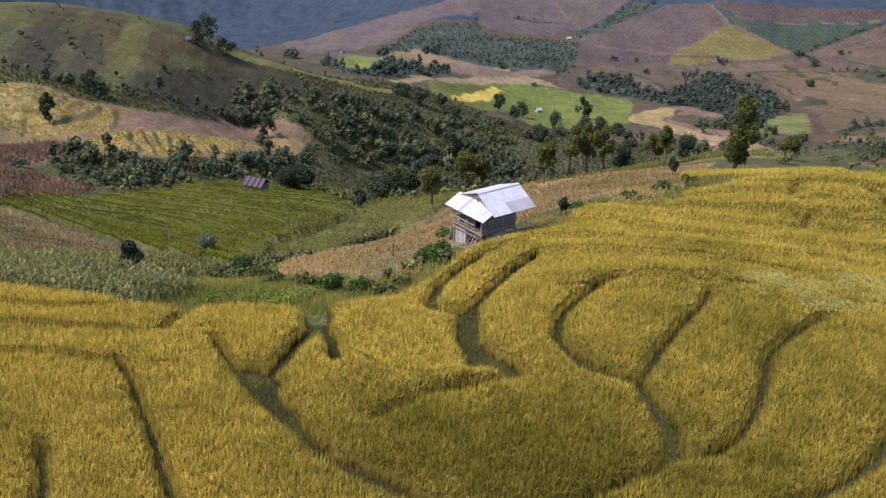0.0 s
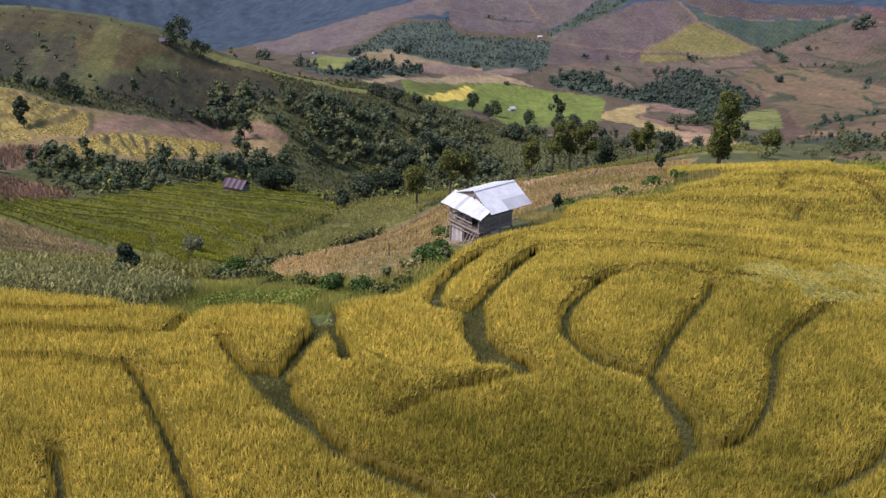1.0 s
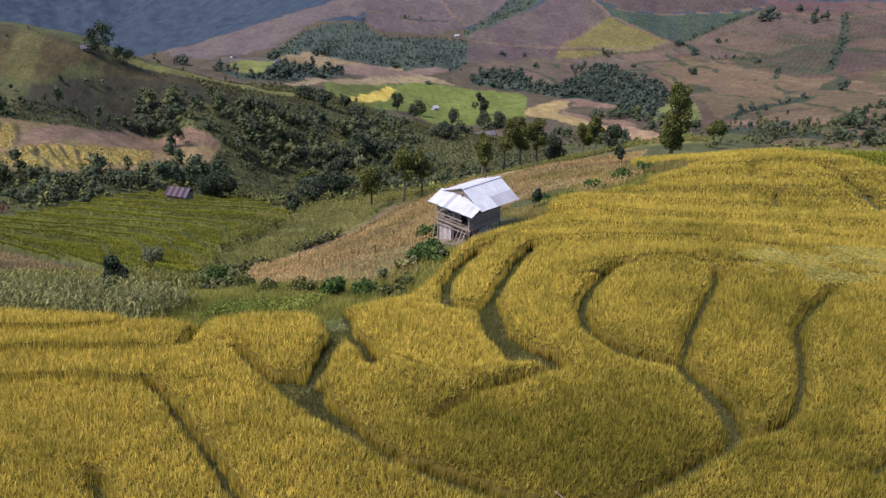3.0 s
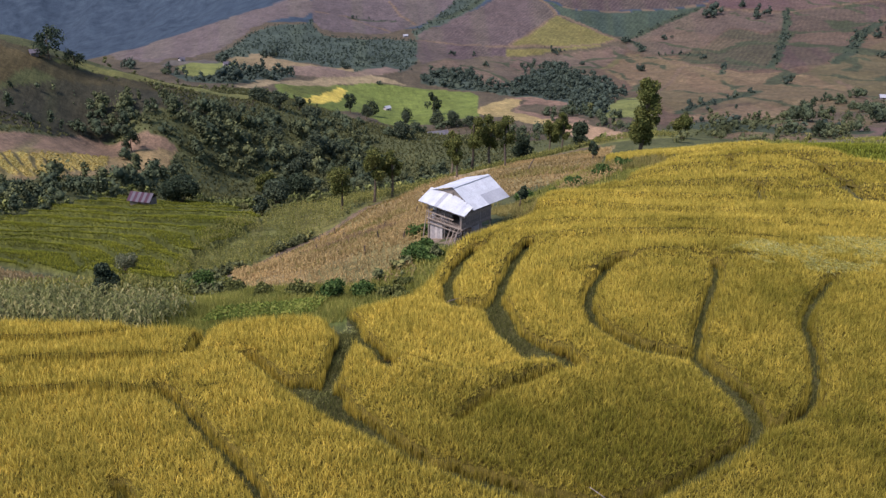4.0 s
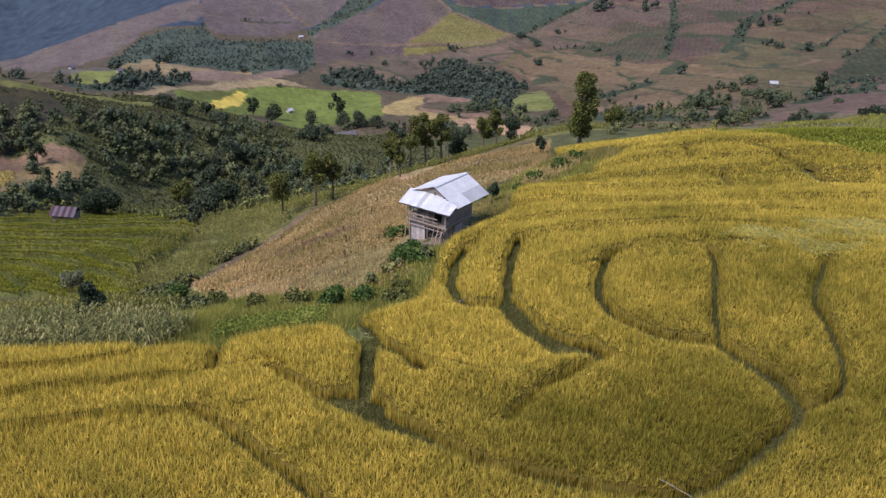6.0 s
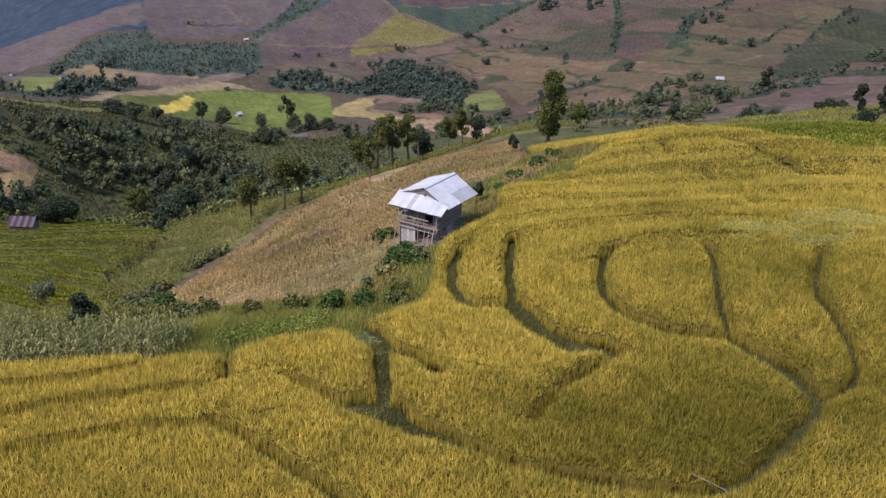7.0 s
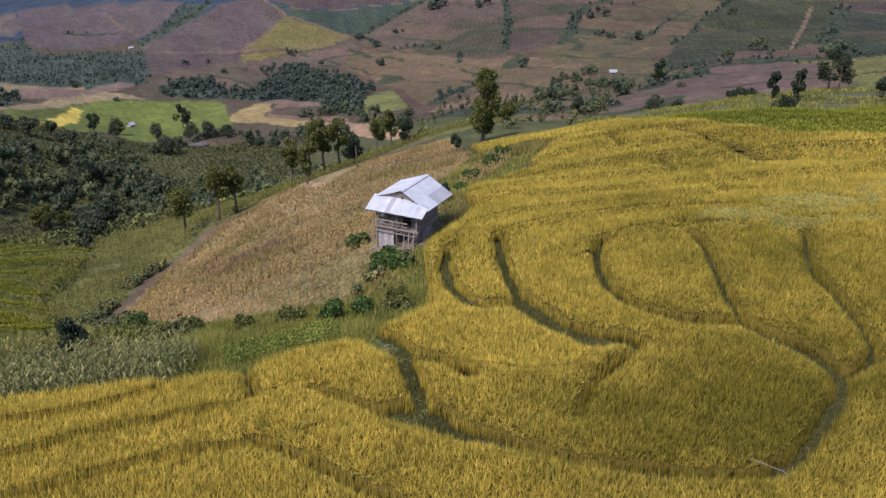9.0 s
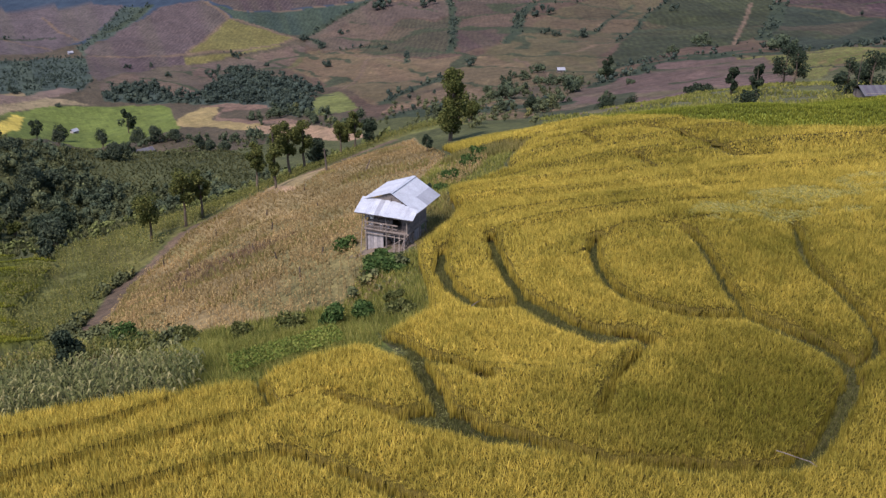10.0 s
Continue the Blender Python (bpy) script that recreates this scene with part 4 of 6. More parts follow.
    used, faces = np.unique(faces, return_inverse=True)
    verts = np.stack([gx, gy, z], -1).reshape(-1, 3)[used]
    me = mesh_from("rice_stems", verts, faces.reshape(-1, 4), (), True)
    stuff("rice_stems", me, RICE_BED, "dense olive rice stems under the ears, darkened for inner shade", "rice")


build_rice()


# ---- plants ----
def leaf_cloud(centres, radii, per, size, flat=1.0, shell=0.55, ruffle=.7):
    """Small leaf clumps, as bent diamonds, through and over a set of lobes."""
    c = np.repeat(np.asarray(centres, float), per, 0)
    rr = np.repeat(np.asarray(radii, float), per)
    n = len(c)
    d = rng.normal(size=(n, 3))
    d /= np.linalg.norm(d, axis=1)[:, None]
    p = c + d * (rr * rng.uniform(shell, 1.08, n))[:, None] * np.array([1, 1, flat])
    a = d + rng.normal(size=(n, 3)) * ruffle
    a /= np.linalg.norm(a, axis=1)[:, None]
    u = np.cross(a, rng.normal(size=(n, 3)))
    u /= np.linalg.norm(u, axis=1)[:, None]
    w = np.cross(a, u)
    s = (size if np.isscalar(size) else np.repeat(np.asarray(size, float), per)) * rng.uniform(.6, 1.4, n)
    u, w = u * s[:, None], w * (s * .7)[:, None]
    v = np.stack([p - u, p - w + a * (s * .2)[:, None], p + u, p + w + a * (s * .2)[:, None]], 1)
    return v.reshape(-1, 3), np.arange(4 * n).reshape(-1, 4)


def tube(bm, points, radii, sides=7):
    """A tapered round limb through the points."""
    rings = []
    pts = [Vector(p) for p in points]
    for k, (p, r) in enumerate(zip(pts, radii)):
        way = (pts[min(k + 1, len(pts) - 1)] - pts[max(k - 1, 0)]).normalized()
        side = way.orthogonal().normalized()
        other = way.cross(side)
        rings.append([bm.verts.new(p + (side * math.cos(q) + other * math.sin(q)) * r) for q in (2 * math.pi * s / sides for s in range(sides))])
    for a, b in zip(rings, rings[1:]):
        for s in range(sides):
            bm.faces.new((a[s], a[(s + 1) % sides], b[(s + 1) % sides], b[s]))
    bm.faces.new(rings[-1])
    bm.faces.new(rings[0][::-1])


def crown_mesh(name, centres, radii, per, size, material, parent, flat=1.0):
    v, f = leaf_cloud(centres, radii, per, size, flat)
    me = mesh_from(name, v, f)
    ob = new(name, me)
    me.materials.append(material)
    ob.parent = parent
    return ob


def tree(x, y, height, spread, material, label, clear=0.35, lean=0.0, lobes=13, per=230, leaf=0.19, name="tree", category="tree"):
    """Tapered trunk with limbs; an uneven crown of leaf clumps with gaps."""
    z = lift(x, y)
    root = new(name)
    root.location = (x, y, z - 0.1)
    tagged(root, label, category)
    bm = bmesh.new()
    top = Vector((lean * height, rng.uniform(-.04, .04) * height, height * .86))
    bend = Vector((rng.uniform(-.03, .03), rng.uniform(-.03, .03), 0)) * height
    trunk = [Vector((0, 0, 0)), top * .35 + bend, top * .7 + bend * .6, top]
    r0 = 0.02 * height + .04
    tube(bm, trunk, [r0 * 1.25, r0 * .8, r0 * .5, r0 * .15])
    centres, radii = [], []
    for k in range(lobes):
        s = clear + (0.98 - clear) * (k + rng.uniform(.1, .9)) / lobes
        q = rng.uniform(0, 2 * math.pi)
        at = top * s + bend * .5
        wide = spread * (0.35 + 0.75 * math.sin(math.pi * min(1, (s - clear) / (1.02 - clear) * .85 + .12))) * rng.uniform(.6, 1.15)
        tip = at + Vector((math.cos(q) * wide * .75, math.sin(q) * wide * .75, height * rng.uniform(.0, .09)))
        tube(bm, [at - Vector((0, 0, height * .05)), at.lerp(tip, .5) + Vector((0, 0, .02 * height)), tip], [r0 * .35, r0 * .22, r0 * .08], 5)
        centres.append(tip)
        radii.append(spread * rng.uniform(.36, .6))
    part("trunk", bm, BARK, root)
    crown_mesh("crown", centres, radii, per, leaf, material, root)
    return root


def bush(x, y, height, spread, material, label, per=160, leaf=0.13, name="bush", category="bush", lobes=7, sunk=0.0):
    z = lift(x, y) - sunk
    root = new(name)
    root.location = (x, y, z)
    tagged(root, label, category)
    bm = bmesh.new()
    centres, radii = [], []
    for k in range(lobes):
        q, s = rng.uniform(0, 2 * math.pi), rng.uniform(.05, .75) * spread
        rad = rng.uniform(.28, .45) * min(height, spread * 1.3)
        c = Vector((math.cos(q) * s, math.sin(q) * s, max(rad * .8, (height - rad) * rng.uniform(.45, 1) * (1 - .35 * s / spread))))
        tube(bm, [(0, 0, -.1), c * .5 + Vector((0, 0, .1)), c], [.05 * height ** .5, .03 * height ** .5, .012], 5)
        centres.append(c)
        radii.append(rad)
    part("stem", bm, BARK, root)
    crown_mesh("foliage", centres, radii, per, leaf, material, root, .9)
    return root


BALLS = {}
for level in (1, 2):
    ball = bmesh.new()
    bmesh.ops.create_icosphere(ball, subdivisions=level, radius=1)
    ball.verts.index_update()
    BALLS[level] = np.array([v.co[:] for v in ball.verts]), np.array([[v.index for v in f.verts] for f in ball.faces])
    ball.free()


def crowns(c, r, level, tall=1.0):
    """Lumpy leaf masses round the centres: rounded, uneven, each turned its own way."""
    unit, faces = BALLS[level]
    n, m = len(c), len(unit)
    q = rng.uniform(0, 2 * math.pi, n)
    ux = unit[None, :, 0] * np.cos(q)[:, None] - unit[None, :, 1] * np.sin(q)[:, None]
    uy = unit[None, :, 0] * np.sin(q)[:, None] + unit[None, :, 1] * np.cos(q)[:, None]
    lump = rng.uniform(.8, 1.15, (n, m)) * r[:, None]
    v = np.stack([c[:, None, 0] + ux * lump, c[:, None, 1] + uy * lump, c[:, None, 2] + unit[None, :, 2] * lump * tall], -1)
    return v.reshape(-1, 3), (faces[None] + (np.arange(n) * m)[:, None, None]).reshape(-1, 3)


def woods(name, zones, material, label, density, low, high, level=2, lobes=3, per=8, thin=.4, leaf=.07, anywhere=False, skew=2.2):
    """A wood or thicket of many trees, round or tall, with loose sprays of leaves, as one mass."""
    cs, rs, sizes, tones = [], [], [], []
    for zone in zones:
        p = np.array(zone, float)
        (x0, y0), (x1, y1) = p.min(0), p.max(0)
        n = int((x1 - x0) * (y1 - y0) * density)
        x, y = rng.uniform(x0, x1, n), rng.uniform(y0, y1, n)
        ok = inside(x, y, zone) & (fnoise(x / 18, y / 18) > thin)
        for key, tint, outline in () if anywhere else FIELDS:
            if key not in ("west_slope", "far_slope", "crest_grass", "pale_slope", "east_low", "wood_floor"):
                ok &= ~inside(x, y, outline)
        x, y = x[ok], y[ok]
        z = surface(x, y)
        h = low + (high - low) * rng.uniform(0, 1, len(x)) ** skew
        tall = (rng.uniform(0, 1, len(x)) < .38) * (h > 3)
        slim = np.where(tall, rng.uniform(.4, .65, len(x)), rng.uniform(.75, 1.3, len(x)))
        tone = np.clip(.5 * rng.uniform(0, 1, len(x)) + .5 * fnoise(x / 12, y / 12) + .25 * (rng.uniform(0, 1, len(x)) > .9), 0, 1)
        for k in range(lobes):
            q, s = rng.uniform(0, 2 * math.pi, len(x)), rng.uniform(.12, .34, len(x)) * h * slim * (k > 0)
            climb = .3 + .55 * (k + rng.uniform(0, 1, len(x))) / lobes
            up = h * np.where(tall, climb, rng.uniform(.25, .55, len(x)) if k else .6)
            cs.append(np.stack([x + s * np.cos(q), y + s * np.sin(q), z + up], -1))
            rs.append(h * rng.uniform(.2, .36, len(x)) * slim ** .6)
            sizes.append(h * leaf)
            tones.append(tone)
    c, r, tone = np.concatenate(cs), np.concatenate(rs), np.concatenate(tones)
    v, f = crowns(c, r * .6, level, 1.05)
    # inner masses get a darker tone: shade inside the crown, put into colour
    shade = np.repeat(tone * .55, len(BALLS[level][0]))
    if per:
        v2, f2 = leaf_cloud(c, r, per, np.concatenate(sizes) * 1.4, 1.05, .5, .75)
        f2 = f2 + len(v)
        v, f = np.concatenate([v, v2]), np.concatenate([f, f2[:, [0, 1, 2]], f2[:, [0, 2, 3]]])
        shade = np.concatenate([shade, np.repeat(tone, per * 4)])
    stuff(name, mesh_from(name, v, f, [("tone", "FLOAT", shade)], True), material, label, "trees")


def maize(name, zone, material, label, rowgap, gap, tall, turn=0.0, keep=1.0, droop=.5, wide=.07, bare=.3):
    """Rows of maize: a thin stalk with arching leaves and a tassel to each plant."""
    p = np.array(zone, float)
    mid = p.mean(0)
    reach = np.abs(p - mid).max() * 1.5
    gx, gy = np.meshgrid(np.arange(-reach, reach, gap), np.arange(-reach, reach, rowgap))
    gx, gy = gx + rng.uniform(-.4, .4, gx.shape) * gap, gy + rng.uniform(-.18, .18, gx.shape) * rowgap
    c, s = math.cos(radians(turn)), math.sin(radians(turn))
    x, y = (mid[0] + gx * c - gy * s).ravel(), (mid[1] + gx * s + gy * c).ravel()
    ok = inside(x, y, zone) & (rng.uniform(0, 1, x.shape) < keep) & (along(x, y, TRACKS[0][1])[0] > 1.6) & (fnoise(x / 6, y / 6) > bare) & ~in_field("bare_soil", x, y)
    x, y = x[ok], y[ok]
    z = surface(x, y)
    n = len(x)
    h = tall * rng.uniform(.75, 1.15, n)
    vs, fs, count = [], [], 0
    lx, ly = rng.normal(0, .08, n), rng.normal(0, .08, n)
    q = rng.uniform(0, math.pi, n)
    dx, dy = np.cos(q) * .03, np.sin(q) * .03
    v = np.stack([np.stack([x - dx, y - dy, z], -1), np.stack([x + dx, y + dy, z], -1), np.stack([x + lx * h + dx * .5, y + ly * h, z + h], -1), np.stack([x + lx * h - dx * .5, y + ly * h, z + h * 1.05], -1)], 1)
    vs.append(v.reshape(-1, 3))
    fs.append(np.arange(4 * n).reshape(-1, 4))
    count = 4 * n
    for k in range(6):
        up = (.25 + .12 * k) * h
        q = rng.uniform(0, 2 * math.pi, n)
        long = h * rng.uniform(.3, .5, n) * (1 - .05 * k)
        bx, by = x + lx * up, y + ly * up
        ox, oy = np.cos(q), np.sin(q)
        nx, ny = -oy * wide, ox * wide
        m = np.stack([bx + ox * long * .55, by + oy * long * .55, z + up + long * .35], -1)
        t = np.stack([bx + ox * long, by + oy * long, z + up + long * (.35 - droop)], -1)
        b = np.stack([bx, by, z + up], -1)
        side = np.stack([nx, ny, np.zeros(n)], -1)
        vs.append(np.stack([b, m - side, t, m + side], 1).reshape(-1, 3))
        fs.append(np.arange(4 * n).reshape(-1, 4) + count)
        count += 4 * n
    stuff(name, mesh_from(name, np.concatenate(vs), np.concatenate(fs)), material, label, "maize")


def grass(name, zone, material, label, step, tall, width, lean=.25, within=None):
    p = np.array(zone, float)
    gx, gy = np.meshgrid(np.arange(p[:, 0].min(), p[:, 0].max(), step), np.arange(p[:, 1].min(), p[:, 1].max(), step))
    x = (gx + rng.uniform(-.5, .5, gx.shape) * step).ravel()
    y = (gy + rng.uniform(-.5, .5, gx.shape) * step).ravel()
    ok = inside(x, y, zone) & ~in_field("bare_soil", x, y) & (along(x, y, TRACKS[0][1])[0] > 1.3)
    if within:
        ok &= within(x, y)
    x, y = x[ok], y[ok]
    h = tall * (.4 + 1.2 * fnoise(x / 1.5, y / 1.5))
    v, u = blades(x, y, surface(x, y), h, 0 * h, width, 5, lean)
    stuff(name, mesh_from(name, v, np.arange(len(v)).reshape(-1, 3), [("up", "FLOAT", u)]), material, label, "grass")


# trodden grass and weeds in the paths of the rice
grass("path_weeds", [(-26, 33), (30, 33), (30, 80), (-26, 80)], WEED_MAT, "low green weeds on the paths between the rice", .14, .24, .035, .2,
      lambda x, y: inside(x, y, RICE) & (rice_gap(x, y) < .12))
grass("meadow_grass", [(-24.5, 72), (-22, 77.5), (-17, 76), (-13.5, 73), (-9, 70.5), (-10.4, 63.6), (-12, 63.4), (-16, 63.3), (-20.5, 62.2), (-24, 62.3)], GRASS_MAT, "knee-high green grass beside the rice", .22, .55, .05, .3)
grass("bank_grass", [(-9.5, 64.7), (-5.2, 66.8), (-3.2, 71), (-.5, 78.2), (1.2, 80.9), (-3, 84), (-8, 77), (-16, 81), (-20, 90), (-22, 100), (-24, 118), (-30, 118), (-30, 96), (-24, 84), (-24, 76), (-16, 71.5), (-10, 69)], GRASS_MAT, "tangled green weeds on the bank below the hut", .26, .6, .07, .35)
grass("row_band", [(-14, 128), (-9, 135), (-3, 125), (2, 116), (-4, 112), (-10, 111), (-14, 117)], RED_MAT, "band of reddish withered stalks on the slope", .55, .7, .1, .3, lambda x, y: np.sin((x * .8 + y * .6) * 5.0) > -.2)
grass("stubble", [(-21, 97), (-22, 116), (-14, 149), (-2, 161), (11, 160.5), (26, 165), (44, 171), (33, 142), (26, 121), (20, 117), (10, 113), (6.5, 100), (2, 93), (-3, 90), (-10, 92)], MAIZE_DRY, "dry stubble and withered weeds on the slope", .62, .4, .11, .3)
grass("slope_weeds", [(-20, 88), (-22, 116), (-14, 149), (-2, 161), (26, 165), (44, 171), (33, 142), (20, 117), (8, 104), (-3, 90)], SLOPE_MAT, "green weeds among the stubble", .5, .55, .10, .3, lambda x, y: (fnoise(x / 9, y / 9) > .66) | (np.abs(y - 106 + .55 * x + 12 * (fnoise(x / 12, y / 12) - .5)) < 4) | (along(x, y, TRACKS[0][1])[0] < 3))
grass("knoll_grass", [(9, 92), (14, 100.5), (21, 101.5), (27, 109), (32, 115), (32, 120), (26, 124), (20, 118), (12, 107)], GRASS_MAT, "rough grass and weeds along the edge of the rice", .4, .6, .08, .35)


grass("hut_grass", [(.5, 81), (3.2, 82.8), (7.2, 86.6), (9.6, 90.3), (11.5, 95.2), (13.5, 99.5), (9, 101), (6, 97), (7.5, 92), (5, 88), (2, 84)], SLOPE_MAT, "dry grass between the hut and the rice", .28, .5, .07, .35)


grass("spur_grass", [(25, 115), (32, 112.5), (34.2, 114), (34, 120), (28.6, 123.6), (24, 121)], SLOPE_MAT, "tall dry grass below the far spur of rice", .4, 1.0, .1, .35)


def sown(name, key, material, label, step, tall, width, count):
    """Standing rice of a neighbouring field, as one mass."""
    vs, us, gs, cs = [], [], [], []
    for zone in shape_of[key]:
        p = np.array(zone, float)
        gx, gy = np.meshgrid(np.arange(p[:, 0].min(), p[:, 0].max(), step), np.arange(p[:, 1].min(), p[:, 1].max(), step))
        x = (gx + rng.uniform(-.45, .45, gx.shape) * step).ravel()
        y = (gy + rng.uniform(-.45, .45, gx.shape) * step).ravel()
        ok = inside(*wander(x, y, np.hypot(x - EYE0[0], y - EYE0[1])), zone)
        x, y = x[ok], y[ok]
        if key == "shack_field":
            ok = shelf(x, y) > .13
            x, y = x[ok], y[ok]
        h = tall * (.8 + .4 * fnoise(x / 2, y / 2))
        v, u = blades(x, y, surface(x, y), h, 0 * h, width, count, .2, step * .4)
        vs.append(v)
        us.append(u)
        gs.append(np.repeat(np.clip(2 * (fnoise(x / 15, y / 15) - .3), 0, 1), 3 * count))
        cs.append(np.repeat(rng.uniform(0, 1, len(x)), 3 * count))
    v = np.concatenate(vs)
    stuff(name, mesh_from(name, v, np.arange(len(v)).reshape(-1, 3), [("up", "FLOAT", np.concatenate(us)), ("unripe", "FLOAT", np.concatenate(gs)), ("clump", "FLOAT", np.concatenate(cs))]), material, label, "rice")


sown("shack_rice", "shack_field", GREEN_RICE, "green rice in stepped terraces round the shack", .4, .36, .13, 4)
sown("east_rice", "east_rice", GREEN_RICE, "bright green rice beyond the knoll", .45, .5, .16, 4)

grass("west_stubble", [(-99, 130), (-68, 144), (-47, 124), (-30, 107), (-22, 80), (-27, 84), (-40, 90), (-70, 98), (-96, 103)], TAN_MAT, "tan stubble and dry weeds beside the maize", .6, .45, .12, .3)
for zone in shape_of["red_maize"]:
    grass("red_maize", zone, RED_MAT, "withered reddish maize on the far slope", 1.0, 1.3, .3, .5)
for key in ("west_yellow", "west_gold"):
    for zone in shape_of[key]:
        grass("terrace_stubble", zone, STRAW_MAT, "yellow rice stubble on stepped terraces", .7, .3, .3, .3, lambda x, y: tread(x, y, land(x, y), 1.4) > .42)
grass("east_weeds", [(60, 142), (90, 128), (112, 104), (125, 118), (160, 175), (150, 215), (105, 195), (70, 170)], GRASS_MAT, "rough olive grass on the slope behind the green rice", .9, .6, .2, .4, lambda x, y: fnoise(x / 8, y / 8) > .42)

maize("maize_tall", [(-60, 66.5), (-34, 65), (-27, 63.6), (-24.5, 62.6), (-22.5, 64.5), (-21.5, 70), (-26, 73), (-36, 76), (-60, 82)], MAIZE_PALE, "tall grey-green maize with pale tassels", .75, .42, 2.0, 12, droop=.55)
maize("maize_row", [(-70, 88), (-40, 82), (-29, 78), (-24, 76), (-22, 79), (-27, 84), (-40, 90), (-70, 97)], MAIZE_GREEN, "row of yellowing green maize", .8, .45, 1.9, 10)
maize("dry_maize", [(-23, 116), (-14, 148), (-2, 160), (10, 158), (18, 136), (9, 113), (5, 100), (-1, 91), (-3, 84), (-4, 75), (-8, 75), (-17, 80.5), (-21, 97)], MAIZE_DRY, "withered brown maize stalks on the slope", 1.0, .55, 1.0, 35, .8, .6, .06, .45)
maize("green_maize", [(-33, 126), (-31, 165), (-20, 190), (-5, 195), (14, 196), (30, 196), (45, 192), (62, 188), (60, 178), (40, 180), (26, 170), (12, 165), (-2, 166), (-15, 154), (-25, 118)], MAIZE_GREEN, "green maize on the slope above the valley", .9, .7, 1.2, 30, .9, .5, .085)
maize("maize_patch", [(18, 104), (26, 112), (28, 119), (22, 116), (16, 108)], MAIZE_DRY, "small patch of withered maize", .9, .6, 1.1, 40)

woods("valley_woods", [ZONES["valley"], ZONES["hill_wood"]], WOODS_MAT, "dark green scrub and trees filling the valley", .021, 2, 9, 1, 4, 50, .28, .038, skew=1.7)
woods("valley_thicket", [ZONES["hill_wood"], ZONES["low"]], THICKET, "dark round trees crowding the valley floor", .02, 2.5, 9, 1, 4, 54, .3, .036, skew=1.5)
woods("shack_thicket", [ZONES["shack_row"]], THICKET, "low dark trees and shrubs behind the shack field", .05, 1.5, 6, 1, 4, 54, .25, .036, skew=1.5)
woods("lower_scrub", [[(5, 447), (61, 655), (104, 631), (140, 480), (85, 420), (40, 450)]], UNDER, "olive scrub on the valley floor below the pasture", .02, 1, 3.6, 1, 2, 14, .3, .08)
woods("hollow_wood", [[(95, 640), (97, 562), (111, 520), (140, 480), (165, 470), (185, 520), (170, 570), (190, 640), (150, 660), (125, 600)]], THICKET, "dark trees and bushes round the farm building", .02, 1.5, 9, 1, 4, 44, .36, .045, skew=1.5)
woods("hillside_woods", [ZONES["hill_foot"]], THICKET, "dark trees along the foot of the hill", .036, 1.6, 6.5, 1, 4, 50, .22, .038, skew=1.5)
woods("lowland_trees", [ZONES["east"], ZONES["low_belt"]], WOODS_MAT, "scattered trees and shrubs on the low ground", .012, 1.5, 7, 1, 3, 40, .4, .04)
woods("hill_scrub", [[(-168, 330), (-151, 338), (-100, 350), (-71, 372), (-38, 425), (-46, 373), (-75, 342), (-106, 300), (-149, 294)]], THICKET, "scattered dark shrubs on the hillside", .016, .8, 3.6, 1, 2, 10, .3, .1)
woods("far_trees", [ZONES["belt"], ZONES["left_belt"]], FAR_WOODS, "distant belts of dark trees", .03, 2.5, 12, 1, 4, 16, .22, .045, skew=2.4)
woods("distant_woods", [ZONES["far_woods"], ZONES["gully"], ZONES["hedge"]], FAR_WOODS, "distant wooded gully between bare hills", .02, 2, 6.5, 1, 2, 8, .1, .06, skew=1.6)
woods("field_shrubs", [[(189, 544), (320, 700), (384, 1146), (490, 1251), (640, 1100), (760, 900), (850, 629), (420, 460), (330, 470)], [(60, 930), (220, 1147), (370, 1190), (480, 1360), (300, 1300), (120, 1240)]], FAR_WOODS,
      "small scattered shrubs on the far ploughed hills", .0007, 2, 6, 1, 2, 30, .3, .07)
woods("hill_bushes", [shape_of["crest_grass"][0], shape_of["crest_patch"][0]], UNDER, "low olive bushes on the hill crest", .02, .6, 2.2, 1, 2, 12, .45, .1)
woods("undergrowth", [ZONES["valley"], ZONES["low"]], UNDER, "olive undergrowth between the valley trees", .036, .8, 3, 1, 1, 14, .2, .12)
woods("hollow_scrub", [[(-135, 185), (-98, 140), (-20, 150), (62, 186), (75, 250), (-100, 262)]], WEED_LEAF, "rank olive scrub round the hollow", .12, .6, 2.6, 1, 1, 18, .3, .12)
woods("hollow_trees", [[(-125, 190), (-80, 198), (-62, 222), (-58, 240), (-100, 255)]], THICKET, "dark trees and shrubs behind the shack", .012, 2, 8, 1, 4, 60, .4, .05)
woods("bank_weeds", [[(-9.5, 66), (-5.6, 67.5), (-3.8, 71), (-1.2, 78.3), (-1, 81), (-4, 82), (-8, 76.5), (-16, 80), (-20, 88), (-22, 100), (-24, 112), (-29, 112), (-29, 96), (-23.5, 86), (-23, 77), (-16, 72), (-10, 69.5)]], UNDER,
      "rank green weeds on the bank below the hut", 1.1, .5, 1.7, 1, 2, 26, .4, .09, True)
woods("east_shrubs", [[(60, 190), (110, 185), (230, 235), (420, 340), (440, 480), (330, 500), (190, 420), (100, 330), (75, 250)], [(48, 165), (75, 150), (100, 140), (125, 185), (100, 190), (60, 188)]], WOODS_MAT,
      "scattered olive shrubs on the low slopes", .006, .8, 4.5, 1, 3, 36, .42, .06)
woods("ridge_scrub", [[(-70, 372), (-38, 430), (-38, 480), (0, 560), (40, 620), (-20, 640), (-90, 600), (-140, 480), (-120, 400)]], UNDER, "olive scrub along the falling ridge", .008, 1, 4.5, 1, 2, 24, .36, .08)
